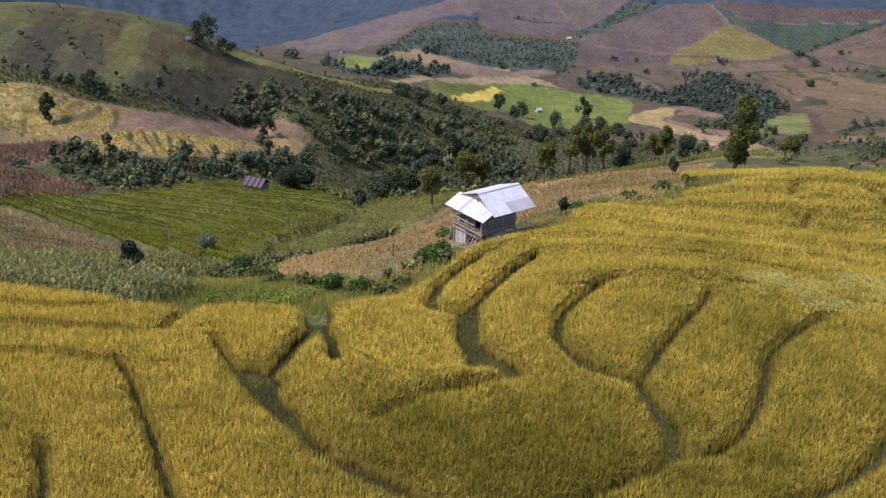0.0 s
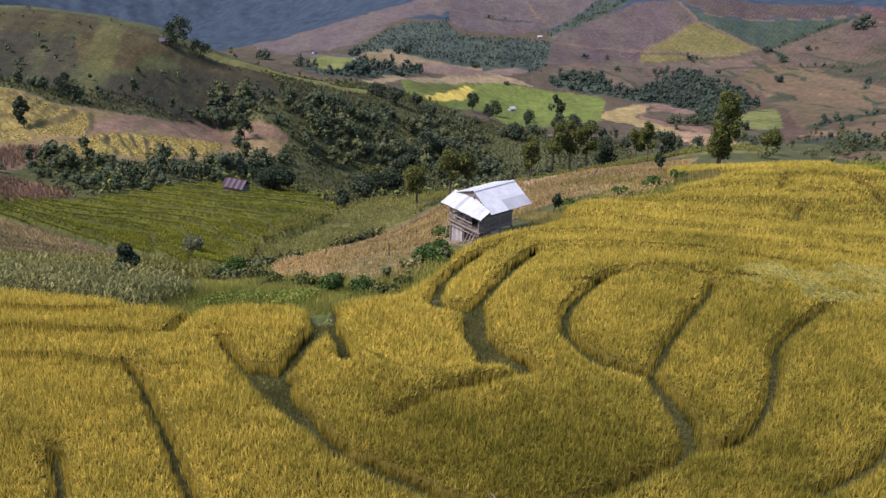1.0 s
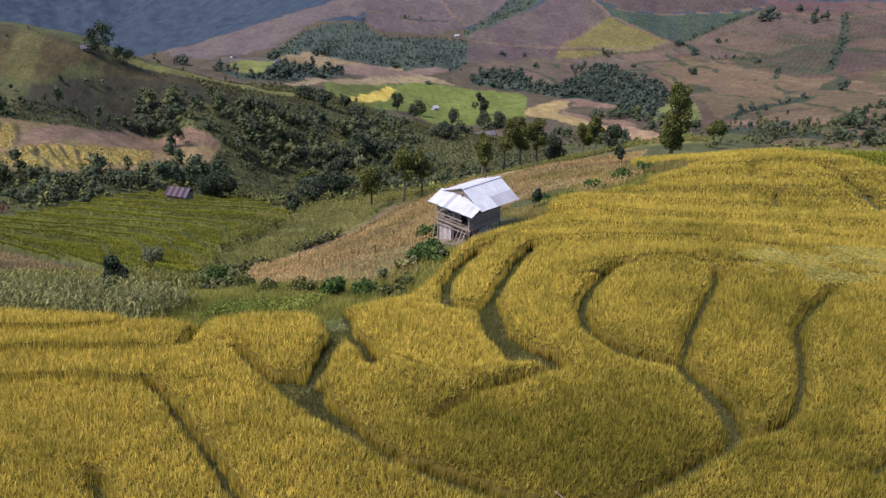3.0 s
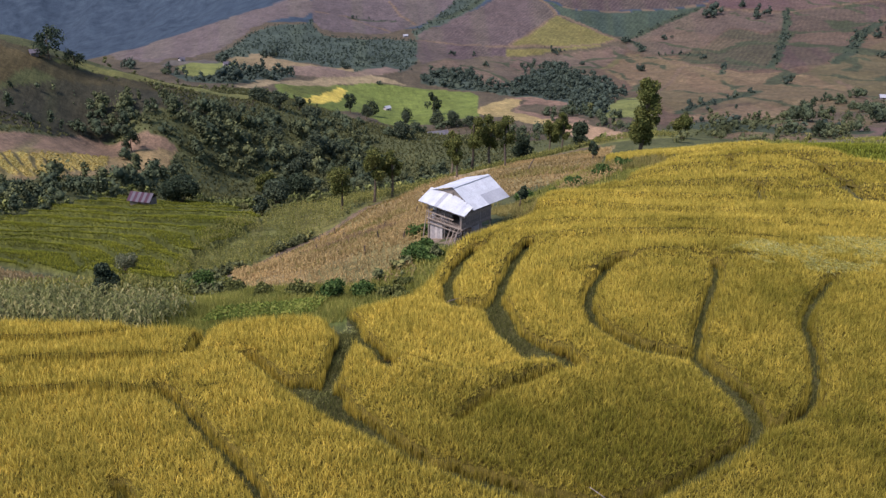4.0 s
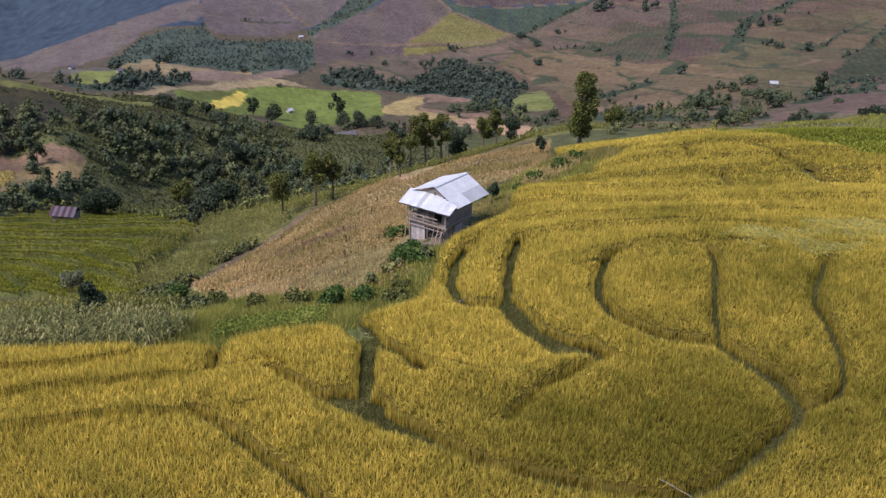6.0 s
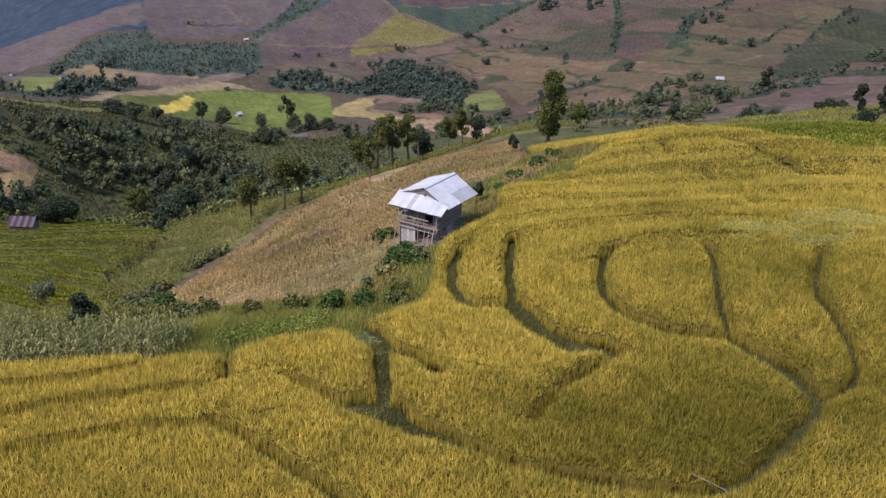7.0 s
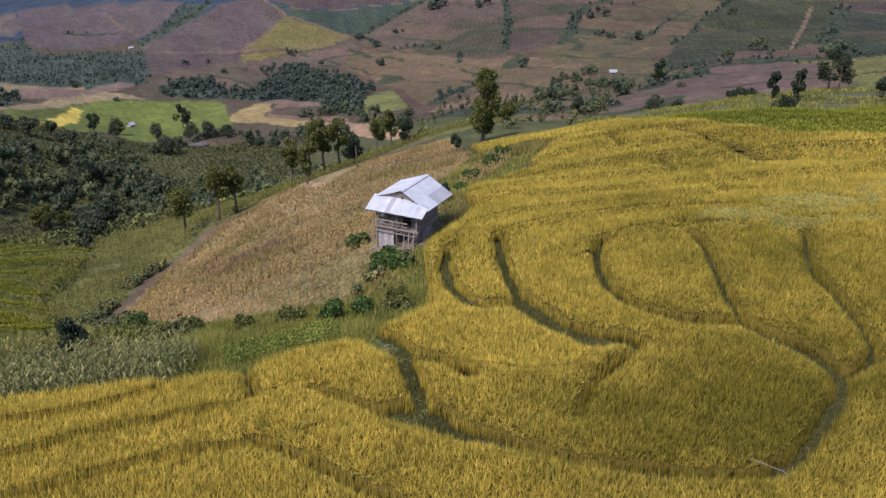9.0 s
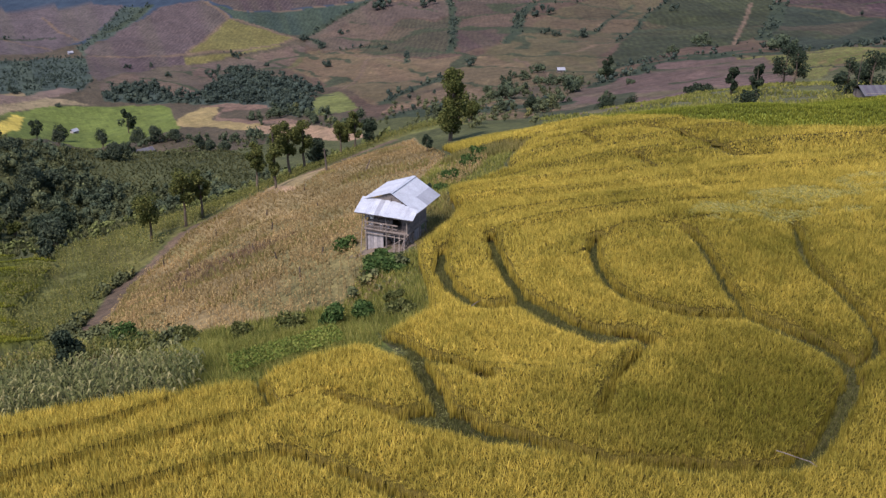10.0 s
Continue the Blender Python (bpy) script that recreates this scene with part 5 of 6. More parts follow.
woods("track_hedge", [[(-29, 113), (-26.8, 120), (-19, 149), (-5, 165), (-3.4, 163.2), (-17, 147.6), (-25, 119), (-27, 112)]], UNDER, "bushy dark weeds along the dirt track", 4.0, .6, 1.7, 1, 2, 22, .34, .1, True)
grass("valley_grass", [(-120, 215), (-150, 290), (-95, 318), (-60, 350), (-90, 420), (-60, 520), (10, 640), (61, 655), (100, 560), (85, 420), (60, 300), (60, 190), (-20, 190), (-60, 232), (-98, 205)], VALLEY_MAT, "rank olive grass between the valley trees", 2.1, 1.0, .6, .8,
      lambda x, y: np.logical_not(np.any([inside(x, y, o) for key, tint, o in FIELDS if key not in ("west_slope", "crest_grass", "east_low")], axis=0)))
# bushes along the ditches of the far slopes
def ditch_bushes():
    cs, rs, tones = [], [], []
    for half, line in DITCHES:
        for (x0, y0), (x1, y1) in zip(line, line[1:]):
            n = int(math.hypot(x1 - x0, y1 - y0) / 4.5)
            s = rng.uniform(0, 1, n)
            x, y = x0 + (x1 - x0) * s + rng.normal(0, half * .6, n), y0 + (y1 - y0) * s + rng.normal(0, half, n)
            ok = fnoise(x / 30, y / 30) > .38
            x, y = x[ok], y[ok]
            h = 1.5 + 5 * rng.uniform(0, 1, len(x)) ** 2.5
            z = surface(x, y)
            tone = rng.uniform(0, 1, len(x))
            for k in range(2):
                cs.append(np.stack([x + rng.normal(0, .2, len(x)) * h, y + rng.normal(0, .2, len(x)) * h, z + h * (.4 + .25 * k)], -1))
                rs.append(h * rng.uniform(.3, .45, len(x)))
                tones.append(tone)
    c, r, tone = np.concatenate(cs), np.concatenate(rs), np.concatenate(tones)
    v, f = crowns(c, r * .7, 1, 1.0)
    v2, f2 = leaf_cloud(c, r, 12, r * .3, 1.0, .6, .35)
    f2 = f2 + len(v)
    # inner crowns a little darker than the leaves, as painted inner shade
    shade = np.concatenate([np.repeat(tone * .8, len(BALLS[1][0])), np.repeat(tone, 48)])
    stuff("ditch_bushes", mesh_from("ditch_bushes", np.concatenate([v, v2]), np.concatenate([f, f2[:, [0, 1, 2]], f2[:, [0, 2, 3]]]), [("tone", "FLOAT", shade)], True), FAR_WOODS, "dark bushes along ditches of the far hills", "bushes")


ditch_bushes()
# clumps of trees on the far slopes: x, y, reach, height
TOP_CLUMPS = [(581, 1232, 12, 22.6), (535, 1292, 10, 20), (597, 1327, 6, 10.3), (375, 738, 5, 8.9), (448, 1216, 7, 9), (412, 1006, 5, 7), (179, 1047, 3, 6.3), (294, 1188, 6, 11.7), (246, 1011, 8, 14.9), (222, 1019, 7, 12.5), (395, 1149, 6, 10.1), (400, 1225, 7, 12.2), (330, 968, 5, 9.8), (163, 1182, 4, 7.1), (189, 1187, 3, 5.7), (-55, 1082, 8, 14.2), (22, 937, 5, 8.9)]
MID_CLUMPS = [(297, 1078, 3, 5.3), (513, 836, 5, 9.4), (517, 819, 4, 6.9), (265, 483, 4, 8.0), (294, 555, 3, 4.6), (196, 383, 4, 6.8), (197, 360, 4, 7.5), (354, 602, 5, 9.3), (317, 531, 5, 9.0), (291, 470, 6, 10.0), (217, 375, 4, 6.9), (275, 437, 4, 7.5), (268, 467, 2, 3.9), (50, 875, 2, 4.2), (-146, 736, 5, 9.8), (-113, 700, 3, 5.9), (527, 790, 6, 10.2)]
LOW_CLUMPS = [(-70, 309, 2, 5.4), (-60, 248, 2, 8.6), (-57, 254, 2, 8.0), (-58, 286, 2, 7.2), (-55, 301, 2, 5.6), (-61, 233, 2, 4.4), (60, 632, 4, 8.5), (78, 638, 5, 9), (64, 600, 3, 4.5), (33, 459, 4, 9.0), (92, 640, 5, 9.6), (44, 500, 3, 6.7), (23, 455, 3, 6.6), (110, 508, 3, 6.3), (117, 493, 4, 8.0), (125, 472, 4, 8.9), (2, 469, 3, 6.8), (14, 484, 3, 5.3)]
FOOT_CLUMPS = [(170, 593, 4, 7.5), (181, 586, 4, 8.2), (446, 561, 5, 9.5), (658, 810, 5, 10.0), (461, 474, 9, 16.1), (494, 590, 7, 12.1), (332, 607, 4, 7.5), (337, 592, 5, 8.3), (333, 567, 4, 8.0), (230, 445, 6, 11.0), (232, 461, 3, 6.3), (296, 573, 3, 6.3), (254, 420, 5, 11.4), (338, 499, 5, 12.5), (269, 387, 2, 4.0), (204, 321, 4, 6.6), (591, 971, 22, 14), (572, 961, 16, 12), (622, 1001, 20, 12)]
for x, y, reach, h in TOP_CLUMPS + MID_CLUMPS + LOW_CLUMPS + FOOT_CLUMPS:
    woods("tree_clump", [[(x - reach, y - reach), (x + reach, y - reach), (x + reach, y + reach), (x - reach, y + reach)]], FAR_WOODS if y > 700 else THICKET, "clump of dark trees on the far slope", 6 / (4 * reach * reach), h * .5, h * 1.1, 1, 4, 46, 0, .036, True)

# large trees of the valley: x, y, height, spread
for x, y, h, w in ((84, 640, 13, 7), (74, 652, 13, 6.5), (94, 628, 10, 4.5), (30, 456, 10, 4.8), (52, 655, 12, 4), (84, 520, 10, 3.2), (79, 477, 7.6, 3.2), (94, 503, 7.4, 3.4), (25, 652, 11.5, 4.2), (-12, 451, 6.6, 4.8), (-18, 462, 8.2, 3),
                   (-27, 445, 10.5, 4.2), (-36, 454, 8, 4.8), (-11, 384, 15, 6), (-16, 370, 8, 4), (-4, 390, 11.5, 3.8), (5, 377, 6, 3.6), (14, 382, 6, 4.6), (-33, 350, 6.5, 4.4), (-28, 394, 7.4, 6), (-19, 349, 9, 4)):
    bush(x, y, h, w, VALLEY_TREE, "large round dark green tree in the valley", 150, .42, "valley_tree", "tree", 13)
for x, y, h, w in ((-20, 197, 7.7, 3.4), (-22.5, 183, 5.4, 1.5)):
    bush(x, y, h, w, VALLEY_TREE, "dense dark green tree at the foot of the slope", 220, .24, "valley_tree", "tree", 13)
for x, y, h, w in ((-28, 322, 9.4, 3.2), (-22, 321, 6.2, 2.2)):
    bush(x, y, h, w, TREE_MAT, "pale olive tree among the valley woods", 170, .34, "valley_tree", "tree", 11)

# single trees: x, y, height, spread, lean
for x, y, h, w, lean in ((-7.3, 166.5, 9.0, 2.0, .02), (-1.4, 166.3, 10.8, 1.8, .0), (2.0, 168, 9.2, 1.2, -.02), (12.3, 158, 7.4, .95, -.03), (13.7, 174, 9.8, 1.25, .02), (18.3, 178, 12.4, 1.8, .0), (22.2, 180, 11.8, 1.7, .03),
                         (25.6, 181, 11, 1.5, 0), (36.5, 190, 8, 1.7, 0), (38.1, 186, 8.6, 1.2, .02)):
    tree(x, y, h, w * 1.12, TREE_MAT, "slender field tree with a thin olive crown", .46, lean, 17, 200, .17)
tree(43.7, 155.5, 14.2, 2.2, TREE_MAT, "tall narrow tree with a dense olive-green crown", .14, .02, 40, 230, .19)
bush(59, 175, 5.4, 2.2, TREE_MAT, "rounded olive tree behind the knoll", 260, .18, "round_tree", "tree", 10)
bush(30, 186, 6.5, 2.6, DARK_MAT, "round dark tree at the edge of the maize", 260, .2, "round_tree", "tree", 10)
bush(43, 190, 6.5, 2.4, DARK_MAT, "round dark tree at the edge of the maize", 260, .2, "round_tree", "tree", 10)
for x, y, h, w in ((110, 157, 6.5, 1.2), (110, 150, 6.5, 1.3), (129, 161, 10, 2.6), (126, 155.5, 8, 2.2), (109, 128, 7, 2.4), (115.5, 128, 7.5, 2.8)):
    tree(x, y, h, w, DARK_MAT, "dark-leaved tree behind the green rice", .22, .0, 12, 150, .2)
tree(29.5, 136, 3.0, .8, DARK_MAT, "small dark tree at the edge of the rice", .35, .0, 7, 90, .15)
bush(93, 135, 4, 2.2, DARK_MAT, "rounded dark green tree at the field edge", 200, .17)
for x, y, h, w in ((126, 183, 3.6, 3.2), (131, 186, 3.2, 2.6), (121, 181, 2.6, 2.4), (150, 285, 6, 3), (172, 281, 6.5, 3.2), (174, 268, 5.5, 3), (111, 250, 4, 2.4)):
    bush(x, y, h, w, DARK_MAT, "broad dark shrub on the grassy slope", 170, .2)
bush(167, 272, 7.5, 3.4, DARK_MAT, "round tree on the brown field", 240, .24, "round_tree", "tree", 10)
bush(195, 363, 8, 4, DARK_MAT, "round tree below the brown mound", 240, .26, "round_tree", "tree", 10)
bush(-44.6, 229, 9.4, 4.6, DARK_MAT, "large round dark evergreen beside the shack", 420, .28, "round_tree", "tree", 14)
bush(-16.8, 228.5, 8.2, 4.4, DARK_MAT, "round dark tree in the hollow", 350, .28, "round_tree", "tree", 12)
bush(-21.5, 216, 7.0, 1.7, DARK_MAT, "dark conical shrub in the hollow", 260, .2, "shrub", "bush", 9)
bush(-29, 315, 9.5, 3.2, TREE_MAT, "yellowish green tree in the hollow", 260, .28, "round_tree", "tree", 10)
bush(-29.5, 75.6, 3.7, 1.2, DARK_MAT, "dark shrub standing in the maize", 220, .13, "shrub", "bush", 9)
bush(-23.6, 90.3, 2.9, 1.7, LIME_MAT, "green shrub at the foot of the slope", 220, .13)
bush(-38.2, 127.5, 3.6, 2.0, PALE_MAT, "pale flowering shrub beside the field", 200, .14)
for x, y, h, w in ((-13.5, 73.5, 1.5, 1.5), (-17, 76, 1.3, 1.4), (-6.2, 69.5, 1.4, 1.2), (-5.2, 73, 1.2, 1.1), (-20, 82, 1.5, 1.5)):
    bush(x, y, h, w, WEED_BUSH, "low tangled green weeds on the bank", 170, .12, "weed_clump", "bush")
bush(-11, 71, 2.1, 1.4, LIME_MAT, "leafy green shrub below the hut slope", 200, .12)
bush(-8.6, 71.5, 1.7, 1.3, LIME_MAT, "leafy green shrub below the hut slope", 180, .12)
for x, y, h, w in ((-3.1, 80.8, 1.7, 1.5), (-2.2, 79.4, 1.3, 1.4), (-2.3, 82.1, 1.5, 1.4)):
    bush(x, y, h, w, LIME_MAT, "mound of broad-leaved creeping vine by the hut", 260, .15, "vine_mound", "bush", 9)
bush(-2.0, 92.3, 2.2, 1.5, LIME_MAT, "leafy shrub beside the hut", 220, .14)
for x, y, h, w in ((12.4, 106, 1.4, 1.1), (19, 108.5, 1.7, 1.8), (24, 113, 1.8, 2.0), (28, 118, 1.6, 1.6), (15.5, 105, 1.2, 1.0)):
    bush(x, y, h, w, LIME_MAT, "green shrub along the edge of the rice", 180, .13)
tree(9.8, 97.5, 2.6, .6, DARK_MAT, "small dark-leaved papaya tree", .55, .05, 6, 60, .2)
for x, y, h, w in ((-105, 366, 12, 5), (-98, 372, 7, 3.5), (15, 676, 15, 4), (33, 712, 12, 4.5), (81, 726, 18, 5), (58, 701, 10, 4), (-117, 253, 9, 1.8), (-115, 281, 8, 3), (-71, 316, 8, 2.6), (255, 483, 11, 4), (330, 489, 16, 4), (101, 254, 7, 2)):
    tree(x, y, h, w, DARK_MAT, "dark tree standing alone between the fields", .25, .0, 10, 110, .035 * h)


# ---- stilt hut ----
ZINC = None


def zinc_material(name, tone, rough=0.45):
    m, n, l, b = shader(name, rough)
    stain = noise_node(n, l, 1.3, 6, 0.7)
    streak = noise_node(n, l, 9.0, 3, 0.5)
    own = n.new("ShaderNodeObjectInfo").outputs["Random"]
    c = ramp(n, l, stain, (.25, tuple(v * .78 for v in tone)), (.6, tone))
    c = mixed(n, l, c, ramp(n, l, streak, (.3, (.88, .88, .88)), (.6, (1.05, 1.05, 1.05))), 1.0, "MULTIPLY")
    c = mixed(n, l, c, ramp(n, l, own, (0, (.9, .9, .92)), (1, (1.04, 1.04, 1.04))), 1.0, "MULTIPLY")
    l.new(c, b.inputs["Base Color"])
    b.inputs["Metallic"].default_value = 0.15
    return m


ZINC = zinc_material("zinc_sheet", (.43, .44, .475), .55)
ZINC_OLD = zinc_material("weathered_zinc", (.30, .305, .335), .65)
PURPLE = zinc_material("faded_purple_sheet", (.062, .032, .046), .7)
PALE_SHEET = zinc_material("dull_sheet", (.10, .09, .108), .7)
DARK_SHEET = zinc_material("stained_sheet", (.12, .115, .125), .8)
PLANK = wood_material("weathered_plank", (.10, .083, .075), (.26, .22, .195))
POST = wood_material("grey_post", (.12, .10, .09), (.28, .24, .21))
BOARD = wood_material("pale_board", (.25, .23, .23), (.42, .39, .38), 3.0)
DARKWOOD = wood_material("dark_timber", (.05, .04, .035), (.14, .11, .09))
EARTH = wood_material("trodden_earth", (.10, .08, .06), (.20, .16, .125), 2.0)
CLOTH = wood_material("white_cloth", (.55, .54, .52), (.78, .77, .75), 2.0)


def box(bm, a, b):
    """A box between two corners."""
    vs = bmesh.ops.create_cube(bm, size=1)["verts"]
    m = Matrix.LocRotScale([(p + q) / 2 for p, q in zip(a, b)], None, [abs(q - p) for p, q in zip(a, b)])
    bmesh.ops.transform(bm, matrix=m, verts=vs)
    return vs


def beam(bm, a, b, wide, deep):
    """A straight bar from a to b."""
    a, b = Vector(a), Vector(b)
    vs = bmesh.ops.create_cube(bm, size=1)["verts"]
    m = (b - a).to_track_quat("Z", "Y").to_matrix().to_4x4()
    bmesh.ops.transform(bm, matrix=Matrix.Translation((a + b) / 2) @ m @ Matrix.Diagonal((wide, deep, (b - a).length, 1)), verts=vs)


def corrugated(name, p00, p10, p01, material, parent, pitch=.16, lift_by=.03, label=""):
    """A corrugated sheet: from p00 across to p10 (over the ribs) and down to p01 (along the ribs)."""
    p00, p10, p01 = Vector(p00), Vector(p10), Vector(p01)
    across, down = p10 - p00, p01 - p00
    up = across.cross(down).normalized()
    if up.z < 0:
        up = -up
    count = max(2, round(across.length / pitch)) * 4
    bm = bmesh.new()
    rows = []
    for thick in (0, -.006):
        for s in (0, 1):
            rows.append([bm.verts.new(p00 + across * (k / count) + down * s + up * (lift_by * .5 * math.sin(k * math.pi / 2) + thick)) for k in range(count + 1)])
    for k in range(count):
        bm.faces.new((rows[0][k], rows[0][k + 1], rows[1][k + 1], rows[1][k]))
        bm.faces.new((rows[2][k], rows[3][k], rows[3][k + 1], rows[2][k + 1]))
        bm.faces.new((rows[1][k], rows[1][k + 1], rows[3][k + 1], rows[3][k]))
    bmesh.ops.recalc_face_normals(bm, faces=bm.faces)
    return part(name, bm, material, parent, label)


def one(name, material, parent, build, label=""):
    bm = bmesh.new()
    build(bm)
    return part(name, bm, material, parent, label)


def stilt_hut():
    hut = new("stilt_hut")
    hut.matrix_world = pose(-.37, 85.7, -5.5, 0, 0, -51)
    tagged(hut, "weathered timber hut on stilts with a pale zinc roof", "hut")
    W, D, EAVE, RIDGE = 2.75, 6.75, 3.2, 4.85
    # main roof, sheet by sheet, on both slopes
    n = 7
    for k in range(n):
        y0, y1 = 1.55 + (D - 1.55) * k / n - .03, 1.55 + (D - 1.55) * (k + 1) / n + .03
        dz = .006 * (k % 2)
        for side in (1, -1):
            low = k >= 3 and side > 0
            mid = (.58 if low else 1)
            wide, foot = (W, EAVE + .05) if side > 0 else (W + .15, 3.82)
            pt = lambda s, y: (side * wide * s, y, RIDGE + (foot - RIDGE) * s + dz)
            corrugated("roof_sheet", pt(0.0, y0), pt(0.0, y1), pt(mid, y0), ZINC, hut)
            if low:
                corrugated("roof_sheet", [a + b for a, b in zip(pt(.55, y0), (0, 0, -.012))], [a + b for a, b in zip(pt(.55, y1), (0, 0, -.012))], pt(1, y0), ZINC_OLD, hut, label="dull older zinc sheet")
    one("ridge_cap", ZINC, hut, lambda bm: [beam(bm, (s * .1, 1.5, RIDGE - .03), (s * .1, D + .04, RIDGE - .03), .22, .012) for s in (1, -1)])
    # porch roof over the front
    n = 12
    for k in range(n):
        x0, x1 = -2.95 + 5.9 * k / n - .025, -2.95 + 5.9 * (k + 1) / n + .025
        dz, back = .006 * (k % 2), 1.8 - .62 * max(0, (x0 + x1) / 2 - .2) / 2.7
        corrugated("porch_sheet", (x0, back, 3.12 + .5 * back + dz), (x1, back, 3.12 + .5 * back + dz), (x0, -.05 + .03 * (k % 3), 3.1 + dz), ZINC_OLD if k == 4 else ZINC, hut)

    def gable(bm):
        vs = [bm.verts.new(p) for p in ((-2.6, 1.75, 3.62), (1.95, 1.75, 3.62), (0, 1.75, RIDGE - .04), (-2.6, 1.79, 3.62), (1.95, 1.79, 3.62), (0, 1.79, RIDGE - .04))]
        for f in ((0, 1, 2), (5, 4, 3), (0, 3, 4, 1), (1, 4, 5, 2), (2, 5, 3, 0)):
            bm.faces.new([vs[i] for i in f])
    one("gable", POST, hut, gable, "grey boarded gable")
    # frame
    for x in (-2.1, 0.0, 2.1):
        for y, top in ((.55, 3.25), (1.7, 3.6), (3.2, 3.45), (4.7, 3.45)):
            drop = lift_local(x, y)
            t = top if abs(x) > 1 or y < 1 else min(top + .9, 4.3)
            one("post", POST, hut, lambda bm: tube(bm, [(x, y, drop - .3), (x + .01, y, t * .5), (x, y, t)], [.085, .075, .07], 8))
    for y in (.55, 1.7, 4.7):
        one("beam", DARKWOOD, hut, lambda bm: beam(bm, (-2.3, y, 1.28), (2.3, y, 1.28), .1, .14))
    for x in (-2.1, 2.1):
        one("plate_beam", DARKWOOD, hut, lambda bm: beam(bm, (x, .3, 3.2), (x, 6.4, 3.45), .09, .12))
    one("porch_beam", DARKWOOD, hut, lambda bm: beam(bm, (-2.7, .5, 3.2), (2.7, .5, 3.2), .08, .1))
    # floor boards
    for k in range(13):
        y = .45 + k * .325
        one("floor_board", PLANK, hut, lambda bm: box(bm, (-2.25, y, 1.36), (2.25, y + .31, 1.4)))
    # plank walls of the room: horizontal boards with gaps
    for k in range(7):
        z = 1.42 + k * .27
        for x in (-2.15, 2.15):
            jag = rng.uniform(-.05, .05)
            one("wall_plank", PLANK, hut, lambda bm: box(bm, (x - .015, 1.15 + jag, z), (x + .015, 4.75 + jag, z + .25)))
        if k < 7:
            one("wall_plank", PLANK, hut, lambda bm: box(bm, (-2.12, 4.65, z), (2.12, 4.68, z + .25)))
            one("wall_plank", PLANK, hut, lambda bm: box(bm, (-2.12, 1.2, z), (.35, 1.23, z + .25)))
            one("wall_plank", PLANK, hut, lambda bm: box(bm, (1.25, 1.2, z), (2.12, 1.23, z + .25)))
    # porch rail
    for z in (1.75, 2.1):
        one("rail", PLANK, hut, lambda bm: beam(bm, (-2.25, .5, z), (1.2, .48, z + .02), .04, .12))
    one("rail", PLANK, hut, lambda bm: beam(bm, (-2.15, .5, 1.95), (-2.15, 2.0, 1.95), .04, .1))
    for k in range(3):
        z = 1.45 + k * .27
        one("porch_board", PLANK, hut, lambda bm: box(bm, (2.13, .5, z), (2.16, 1.95, z + .25)))
    for x in (-1.2, -.3, .7):
        one("rail_post", POST, hut, lambda bm: beam(bm, (x, .5, 1.38), (x, .5, 2.15), .05, .05))
    # underfloor: board screens, dark doorway between them
    for k in range(6):
        x = -2.05 + k * .34
        if k < 5:
            one("screen_board", BOARD, hut, lambda bm: box(bm, (x, .64, lift_local(x, .64) - .1), (x + .32, .67, 1.25)))
    for k in range(12):
        y = .7 + k * .335
        for x in (-2.1,):
            one("screen_board", BOARD, hut, lambda bm: box(bm, (x - .015, y, lift_local(x, y) - .1), (x + .015, y + .31, 1.25)))
    for k in range(5):
        x = 1.1 + k * .22
        one("screen_board", BOARD, hut, lambda bm: box(bm, (x, 2.0, lift_local(x, 2.0) - .1), (x + .2, 2.03, 1.25)))
    for k in range(5):
        y = 2.05 + k * .3
        one("screen_board", BOARD, hut, lambda bm: box(bm, (2.09, y, lift_local(2.1, y) - .1), (2.12, y + .28, 1.25)))
    # stairs on the side of the rice
    stair = one("stair", PLANK, hut, lambda bm: [beam(bm, (2.0, .35 + s * .9, 1.38), (2.2, -1.2 + s * .9, -.1), .05, .14) for s in (0, .8)], "steep plank stair")
    for k in range(5):
        q = (k + .5) / 5
        one("step", PLANK, stair, lambda bm: box(bm, (1.98 + .2 * q, .3 - 1.5 * q, 1.3 - 1.42 * q), (2.12 + .2 * q, 1.1 - 1.5 * q, 1.34 - 1.42 * q)))
    one("brace", POST, hut, lambda bm: beam(bm, (.6, .55, .1), (2.0, .55, 1.2), .06, .08))
    one("brace", POST, hut, lambda bm: beam(bm, (2.1, .6, .2), (2.1, 1.9, 1.2), .06, .08))
    one("crossbar", POST, hut, lambda bm: beam(bm, (-2.2, .5, .95), (2.2, .5, 1.0), .06, .09))
    one("pole", POST, hut, lambda bm: tube(bm, [(-2.5, .1, lift_local(-2.5, .1) - .1), (-2.55, .9, 2.9)], [.045, .04], 7), "slanting pole against the porch")

    def sheet(bm):
        rows = [[bm.verts.new((-2.42 + .05 * math.sin(k * 1.7 + j), 1.0 + .9 * k / 6, 3.1 - 1.0 * j / 5 + .05 * math.sin(k))) for k in range(7)] for j in range(6)]
        for a, b in zip(rows, rows[1:]):
            for k in range(6):
                bm.faces.new((a[k], a[k + 1], b[k + 1], b[k]))
        bmesh.ops.solidify(bm, geom=bm.faces[:], thickness=.012)
    # odds and ends on the porch and below it
    for x, z, w, h in ((-1.6, 2.35, .5, .55), (-.9, 2.3, .35, .7), (.2, 2.45, .4, .45)):
        one("hanging_sack", CLOTH if x < -1.2 else DARKWOOD, hut, lambda bm: tube(bm, [(x, .85, z), (x + .03, .87, z + h * .5), (x, .85, z + h)], [w * .36, w * .5, w * .12], 9), "sack hanging in the porch")
